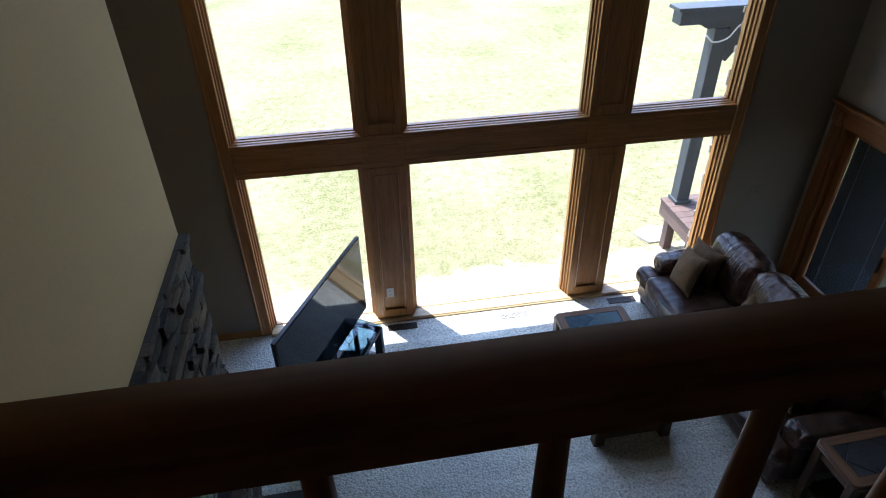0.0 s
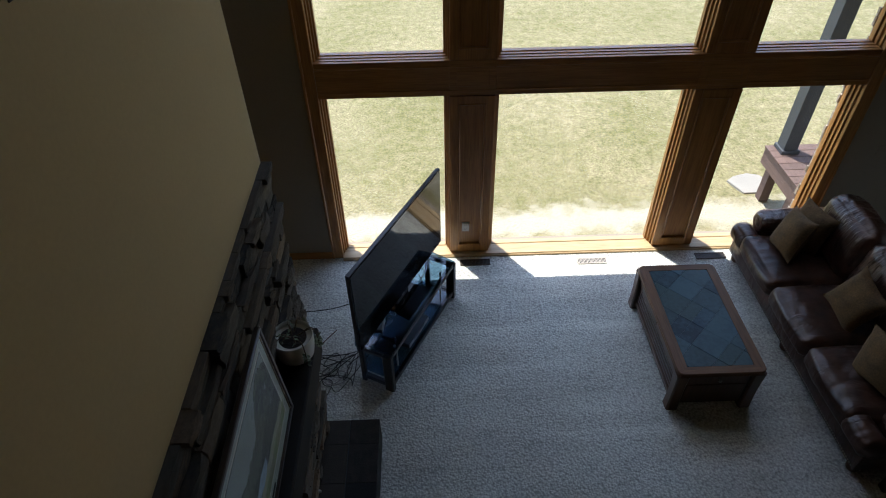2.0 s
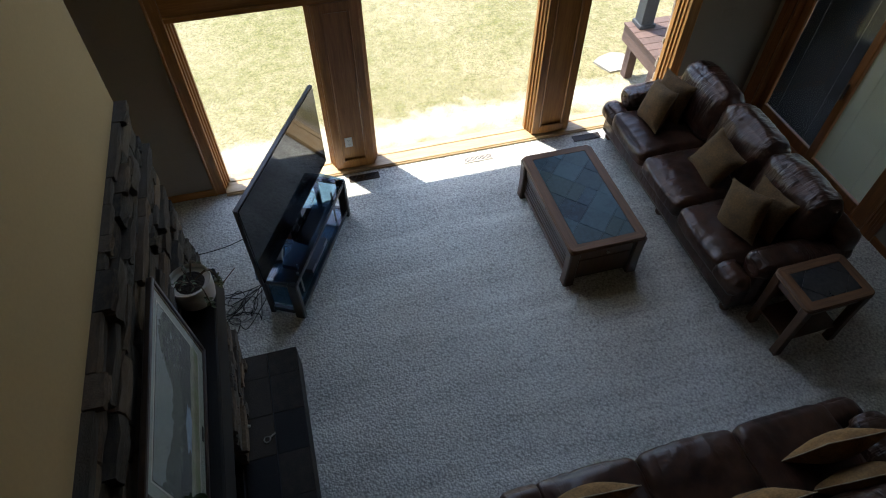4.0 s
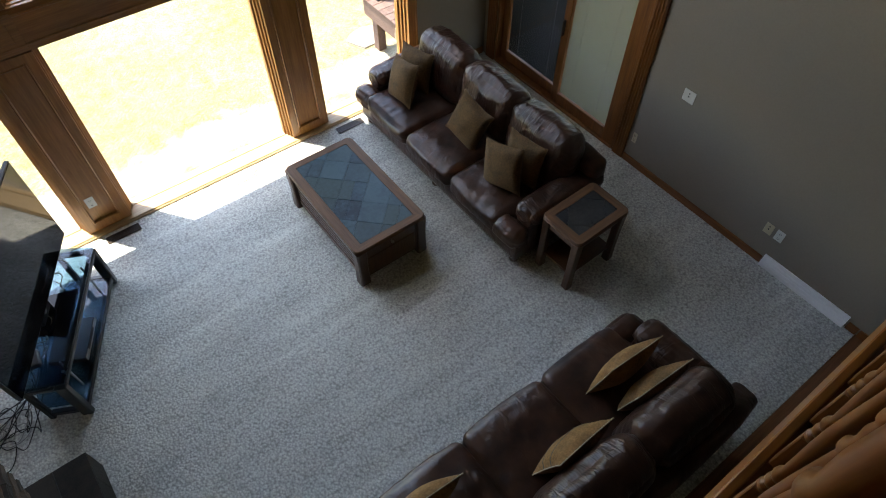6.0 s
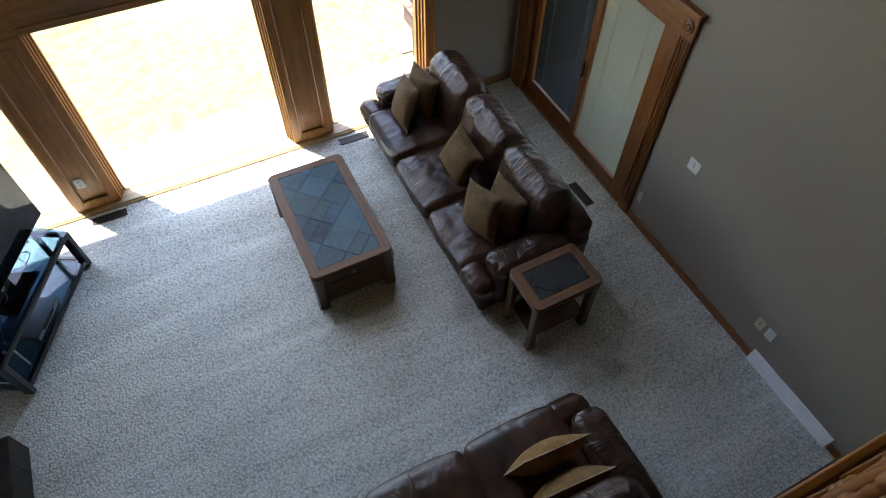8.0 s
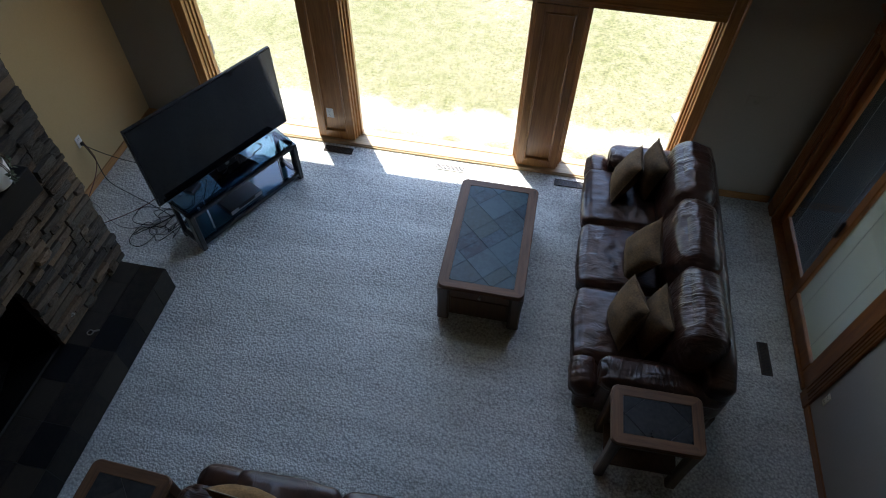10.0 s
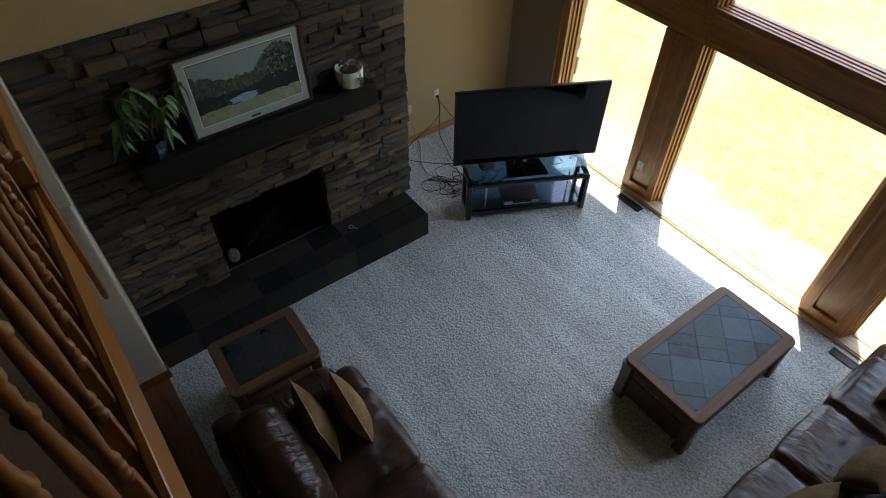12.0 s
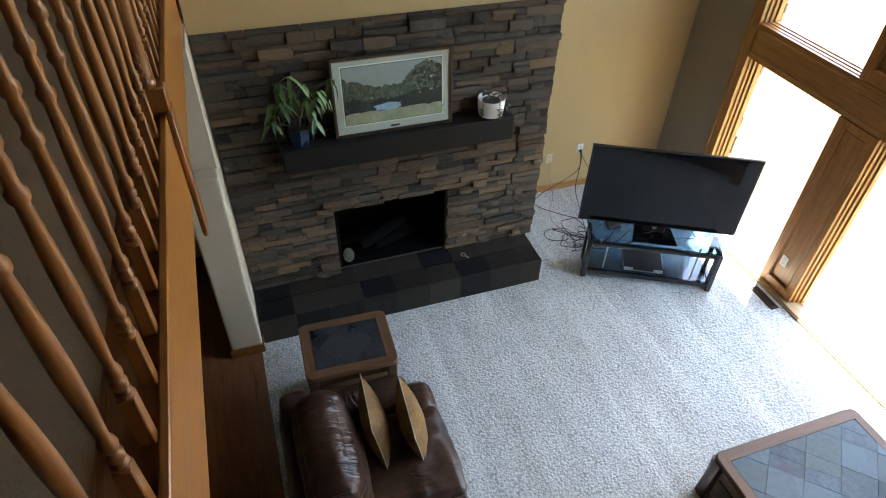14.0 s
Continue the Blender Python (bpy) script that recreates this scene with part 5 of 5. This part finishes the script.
ad = thing("power_adapter", "small black power adapter on the stand", "adapter", at=tv_at @ pose(-0.38, 0.03, 0.489, 0, 0, 20))
part("case", B(-0.07, 0.07, -0.05, 0.05, 0, 0.045, bevel=0.008), BLACK_PLASTIC, ad)

# cables spilling from behind the stand onto the carpet
cr = random.Random(21)
LOOPS = ((-1.14, 3.62, 0.13, 0.17), (-1.20, 3.80, 0.16, 0.10), (-1.02, 3.74, 0.12, 0.10), (-1.05, 3.86, 0.10, 0.13), (-0.95, 3.80, 0.09, 0.12), (-1.00, 3.66, 0.15, 0.08))
for i, (cx, cy, rx, ry) in enumerate(LOOPS):
    ctrl = [(-0.93 + 0.02 * i, 3.95, 0.03)]
    turns = 7 if i % 2 else 10
    for k in range(turns):
        a = 0.9 + k * 0.95 + i
        g = 1 - 0.05 * k
        ctrl.append((cx + rx * g * math.cos(a) + cr.uniform(-0.02, 0.02), cy + ry * g * math.sin(a) + cr.uniform(-0.02, 0.02), 0.006 + (0.05 * math.sin(a) ** 2 if i == 1 else 0.012 * cr.random())))
    ctrl.append((-0.80 + 0.03 * i, 3.90 + 0.02 * i, 0.14))
    ctrl.append((-0.72 + 0.04 * i, 3.92 + 0.05 * i, 0.40 if i % 2 else 0.26))
    bm = bmesh.new()
    tube(bm, curve_pts(ctrl, 7), 0.0040, 6)
    solid("cable", bm, CABLE if i != 2 else CABLE_GREY, "loose looped cable on the carpet behind the stand", "cable", group="cables behind the television", smooth=60)
for m, ctrl in ((CABLE, [(XW + 0.03, 4.20, 0.50), (XW + 0.07, 4.20, 0.30), (-1.80, 4.16, 0.06), (-1.55, 4.08, 0.01), (-1.25, 3.98, 0.01), (-1.0, 3.88, 0.02)]), (CABLE_GREY, [(XW + 0.03, 3.82, 0.42), (XW + 0.08, 3.83, 0.22), (-1.76, 3.86, 0.012), (-1.55, 3.72, 0.012), (-1.32, 3.66, 0.012), (-1.05, 3.78, 0.02)]), (CABLE_RED, [(XW + 0.03, 4.21, 0.52), (XW + 0.12, 4.16, 0.34), (XW + 0.16, 3.98, 0.24), (XW + 0.14, 3.74, 0.10), (-1.72, 3.60, 0.012), (-1.5, 3.72, 0.03), (-1.25, 3.92, 0.08), (-1.0, 4.05, 0.25)]), (CABLE, [(XW + 0.03, 4.19, 0.49), (XW + 0.16, 4.28, 0.30), (-1.55, 4.36, 0.16), (-1.1, 4.25, 0.30), (-0.75, 4.2, 0.47)])):
    bm = bmesh.new()
    tube(bm, curve_pts(ctrl, 8), 0.0042, 6)
    solid("cable", bm, m, "thin cable running from the wall outlet to the stand", "cable", group="cables behind the television", smooth=60)
# short leads lying on the glass top
for i in range(5):
    x0 = -0.48 + 0.18 * i + (0.10 if i > 2 else 0)
    ctrl = [tv_at @ Vector((x0 + cr.uniform(-0.08, 0.08) + 0.05 * k, 0.04 + 0.09 * math.sin(k * 1.7 + i), 0.4935 + (0.02 if k == 2 else 0))) for k in range(5)]
    bm = bmesh.new()
    tube(bm, curve_pts(ctrl, 6), 0.0035, 6)
    solid("cable", bm, CABLE, "short black lead lying on the glass top", "cable", group="leads on the stand", smooth=60)

for y, z in ((1.82, 3.95), (1.89, 3.935)):
    an = solid("wall_anchor", B(-0.012, -0.004, -0.017, 0.017, -0.0025, 0.0025, bevel=0.001), DARK_SLOT, "small dark bracket fixed to the golden-tan wall", "bracket", group="brackets on the chimney wall")
    an.location = (STONE_X - 0.022, y, z)

# ---- plates and registers ----


def wall_plate(at, label, m=WHITE_PLASTIC, holes="outlet", w=0.075, h=0.118):
    """local x across, local z up, local -y out of the wall"""
    p = thing("wall_plate", label, "outlet", at=at)
    part("plate", B(-w / 2, w / 2, -0.007, 0.0, -h / 2, h / 2, bevel=0.003), m, p)
    if holes == "outlet":
        for z in (-0.026, 0.026):
            r = part("receptacle", B(-0.017, 0.017, -0.009, -0.006, z - 0.015, z + 0.015, bevel=0.003), m, p)
            part("slots", boxes((-0.009, -0.006, -0.0096, -0.0088, z - 0.004, z + 0.008), (0.006, 0.009, -0.0096, -0.0088, z - 0.004, z + 0.008), (-0.003, 0.003, -0.0096, -0.0088, z - 0.012, z - 0.007)), DARK_SLOT, r)
    elif holes == "jack":
        part("jack", boxes((-0.006, 0.006, -0.012, -0.006, -0.006, 0.006), (-0.006, 0.006, -0.010, -0.006, 0.022, 0.034), bevel=0.002), DARK_SLOT, p)
    else:
        part("toggle", boxes((-0.018, -0.012, -0.018, -0.006, -0.010, 0.012), (0.012, 0.018, -0.018, -0.006, -0.012, 0.010), bevel=0.002), m, p)
    return p


wall_plate(pose(XE, 2.585, 1.065, 0, 0, -90), "square white jack plate on the taupe wall", holes="jack", w=0.118)
wall_plate(pose(XE, 0.655, 1.15, 0, 0, -90), "white double switch plate on the taupe wall", holes="switch", w=0.118)
wall_plate(pose(XE, 1.35, 0.385, 0, 0, -90), "white outlet plate above the baseboard")
wall_plate(pose(XE, 1.455, 0.385, 0, 0, -90), "ivory jack plate above the baseboard", m=IVORY_PLASTIC, holes="jack")
wall_plate(pose(XE, 2.955, 0.32, 0, 0, -90), "ivory outlet plate beside the door casing", m=IVORY_PLASTIC, w=0.05)
wall_plate(pose(0.205, YN + 0.013, 0.36), "white outlet plate in the window post panel")
wall_plate(pose(4.15, YN, 1.15), "taupe switch plate on the wall by the window", m=WALL_GREY, holes="switch", w=0.16)
plugged = wall_plate(pose(XW, 4.20, 0.515, 0, 0, 90), "white outlet plate with a black plug in the alcove")
part("plug", B(-0.014, 0.014, -0.034, -0.0097, -0.042, -0.010, bevel=0.004), BLACK_PLASTIC, plugged, "black plug")
wall_plate(pose(XW, 3.82, 0.45, 0, 0, 90), "ivory outlet plate in the alcove", m=IVORY_PLASTIC)


def register(at, m, label, L=0.31, W=0.09):
    r = thing("floor_register", label, "floor register", at=at, group="floor registers")
    bm = bmesh.new()
    for x0, x1, y0, y1 in ((-L / 2, L / 2, -W / 2, -W / 2 + 0.013), (-L / 2, L / 2, W / 2 - 0.013, W / 2), (-L / 2, -L / 2 + 0.013, -W / 2 + 0.013, W / 2 - 0.013), (L / 2 - 0.013, L / 2, -W / 2 + 0.013, W / 2 - 0.013)):
        box(bm, x0, x1, y0, y1, 0.0, 0.009, bevel=0.002)
    part("rim", bm, m, r)
    part("well", B(-L / 2 + 0.01, L / 2 - 0.01, -W / 2 + 0.01, W / 2 - 0.01, 0.0005, 0.002), DARK_SLOT, r)
    for k in range(20):
        x = -L / 2 + 0.02 + k * (L - 0.04) / 19.5
        part("louvre", B(x, x + 0.006, -W / 2 + 0.013, W / 2 - 0.013, 0.002, 0.008), m, r)
    return r


register(pose(0.30, 5.115, 0.001), BROWN_METAL, "dark brown floor register by the window")
register(pose(1.51, 5.085, 0.001), TAN_METAL, "pale almond floor register in the sunlit carpet")
register(pose(2.75, 5.105, 0.001), BROWN_METAL, "dark brown floor register by the window")
register(pose(4.46, 3.42, 0.001, 0, 0, 92), BROWN_METAL, "dark brown floor register by the patio door")
br = thing("baseboard_register", "white metal baseboard return register", "vent")
bm = bmesh.new()
vs = [(0.0, 0.0), (-0.035, 0.0), (-0.035, 0.03), (-0.012, 0.130), (0.0, 0.130)]
a = [bm.verts.new((XE + x, 0.545, z)) for x, z in vs]
b = [bm.verts.new((XE + x, 1.36, z)) for x, z in vs]
bm.faces.new(a)
bm.faces.new(b[::-1])
for i in range(5):
    bm.faces.new((a[i], a[(i + 1) % 5], b[(i + 1) % 5], b[i]))
part("cover", bm, WHITE_METAL, br)
for k in range(3):
    part("slot_rib", boxes((XE - 0.036 + 0.006 * k, XE - 0.028 + 0.006 * k, 0.56, 1.345, 0.035 + 0.03 * k, 0.039 + 0.03 * k)), WHITE_METAL, br)

# ---- loft railing ----
rail = thing("loft_railing", "reddish oak loft railing with turned balusters", "railing")
RY, RZ = 0.383, 4.203
bm = bmesh.new()
prof = [(-0.032, -0.062), (-0.032, -0.045), (-0.024, -0.036), (-0.030, -0.024), (-0.034, -0.012), (-0.026, -0.002), (-0.010, 0.0), (0.010, 0.0), (0.026, -0.002), (0.034, -0.012), (0.030, -0.024), (0.024, -0.036), (0.032, -0.045), (0.032, -0.062)]
prof = [(y * 0.74, z * 0.80) for y, z in prof]
a = [bm.verts.new((STONE_X - 0.09, RY + y, RZ + z)) for y, z in prof]
b = [bm.verts.new((XE, RY + y, RZ + z)) for y, z in prof]
bm.faces.new(a)
bm.faces.new(b[::-1])
for i in range(len(prof)):
    bm.faces.new((a[i], a[(i + 1) % len(prof)], b[(i + 1) % len(prof)], b[i]))
part("handrail", bm, RAIL_X, rail, smooth=40)
H = RZ - 0.050 - LOFT_Z
bm = bmesh.new()
box(bm, -0.0175, 0.0175, -0.0175, 0.0175, 0.0, 0.165, bevel=0.003)
prof = [(0.018, 0.160), (0.021, 0.172), (0.021, 0.180), (0.014, 0.187), (0.019, 0.198), (0.020, 0.210), (0.013, 0.219), (0.018, 0.228), (0.020, 0.238), (0.018, 0.250), (0.012, 0.262), (0.014, 0.30), (0.0185, 0.38), (0.020, 0.44), (0.0185, 0.52), (0.0150, 0.60), (0.013, 0.645), (0.019, 0.655), (0.020, 0.667), (0.014, 0.676), (0.0125, 0.69), (0.016, 0.715), (0.0125, 0.735), (0.019, 0.745), (0.020, 0.757), (0.014, 0.768), (0.013, 0.80), (0.0155, 0.86), (0.014, 0.95), (0.011, H + 0.004)]
lathe(bm, [(r * 0.88, z) for r, z in prof], seg=16)
BAL = mesh_of("baluster", bm, RAIL_Z, 40)
x = 2.35 + 0.162 * 14
while x > STONE_X:
    o = new("baluster", BAL)
    o.parent = rail
    o.location = (x, RY + 0.012, LOFT_Z + 0.006)
    x -= 0.162
bm = bmesh.new()
NX = 0.88
box(bm, NX - 0.050, NX + 0.050, EDGE_Y + 0.0005, EDGE_Y + 0.024, 2.50, 3.09, bevel=0.004)
box(bm, NX - 0.035, NX + 0.035, EDGE_Y + 0.0015, EDGE_Y + 0.021, 2.465, 2.505, bevel=0.006)
box(bm, NX - 0.032, NX + 0.032, EDGE_Y - 0.065, EDGE_Y + 0.020, 3.086, 3.19, bevel=0.006)
NEWEL = ((0.029, 3.188), (0.033, 3.198), (0.033, 3.210), (0.026, 3.220), (0.029, 3.236), (0.024, 3.252), (0.025, 3.34), (0.029, 3.55), (0.026, 3.78), (0.022, 3.86), (0.029, 3.875), (0.029, 3.89), (0.022, 3.90), (0.026, 3.96), (0.022, RZ - 0.045))
lathe(bm, NEWEL, NX, RY + 0.020, seg=20)
part("newel_post", bm, RAIL_Z, rail, "turned oak newel post lapping the loft edge", smooth=40)

# ---- ledgestones ----
sr = random.Random(5)


def stone_mesh():
    bm = bmesh.new()
    box(bm, -0.5, 0.5, -0.5, 0.5, -0.5, 0.5)
    es = [e for e in bm.edges if all(v.co.x > 0 for v in e.verts)]
    bmesh.ops.subdivide_edges(bm, edges=es, cuts=2, use_grid_fill=True)
    for v in bm.verts:
        edge = abs(v.co.y) > 0.49 or abs(v.co.z) > 0.49
        if v.co.x > 0:
            v.co.x += sr.uniform(-0.14, 0.02) if edge else sr.uniform(-0.04, 0.08)
            v.co.y *= 1 - sr.uniform(0, 0.025)
            v.co.z *= 1 - sr.uniform(0, 0.07)
    return mesh_of("ledgestone", bm, STONE)


STONES = [stone_mesh() for _ in range(12)]
courses = []


def lay(y0, y1, z0, z1):
    courses.append((sr.choice(STONES), y0, y1, z0, z1, sr.choice((0.052, 0.058, 0.065, 0.072, 0.085, 0.098))))


z = 0.27
while z < STONE_TOP - 0.03:
    h = min(sr.choice((0.054, 0.064, 0.074, 0.088)), STONE_TOP - z)
    spans = [(BREAST_Y0, BREAST_Y1)]
    if z + h / 2 < FZ1:
        spans = [(BREAST_Y0, FY0), (FY1, BREAST_Y1)]
        if z + h > FZ1:
            h = FZ1 - z
    for s0, s1 in spans:
        y = s0
        while y < s1 - 0.02:
            w = sr.choice((0.10, 0.14, 0.18, 0.22, 0.27, 0.34)) * sr.uniform(0.85, 1.15)
            if s1 - (y + w) < 0.08:
                w = s1 - y
            if h > 0.08 and sr.random() < 0.35:
                c = z + h * sr.uniform(0.4, 0.6)
                lay(y, y + w, z, c)
                lay(y, y + w, c, z + h)
            else:
                lay(y, y + w, z, z + h)
            y += w
    z += h
# the upper courses, nearest to the loft, are single stones; the lowest are joined
courses.sort(key=lambda c: -c[3])
low = bmesh.new()
for k, (me, y0, y1, z0, z1, d) in enumerate(courses):
    at = Matrix.LocRotScale((core + d / 2 - 0.01, (y0 + y1) / 2, (z0 + z1) / 2), None, (d, y1 - y0 - 0.004, z1 - z0 - 0.004))
    if k < 300:
        o = new("ledgestone", me)
        o.parent = fire
        o.matrix_local = at
    else:
        n0 = len(low.verts)
        low.from_mesh(me)
        low.verts.ensure_lookup_table()
        for v in low.verts[n0:]:
            v.co = at @ v.co
o = part("lower_stonework", low, STONE_ISLAND, fire)
tagged(o, kind="stuff")
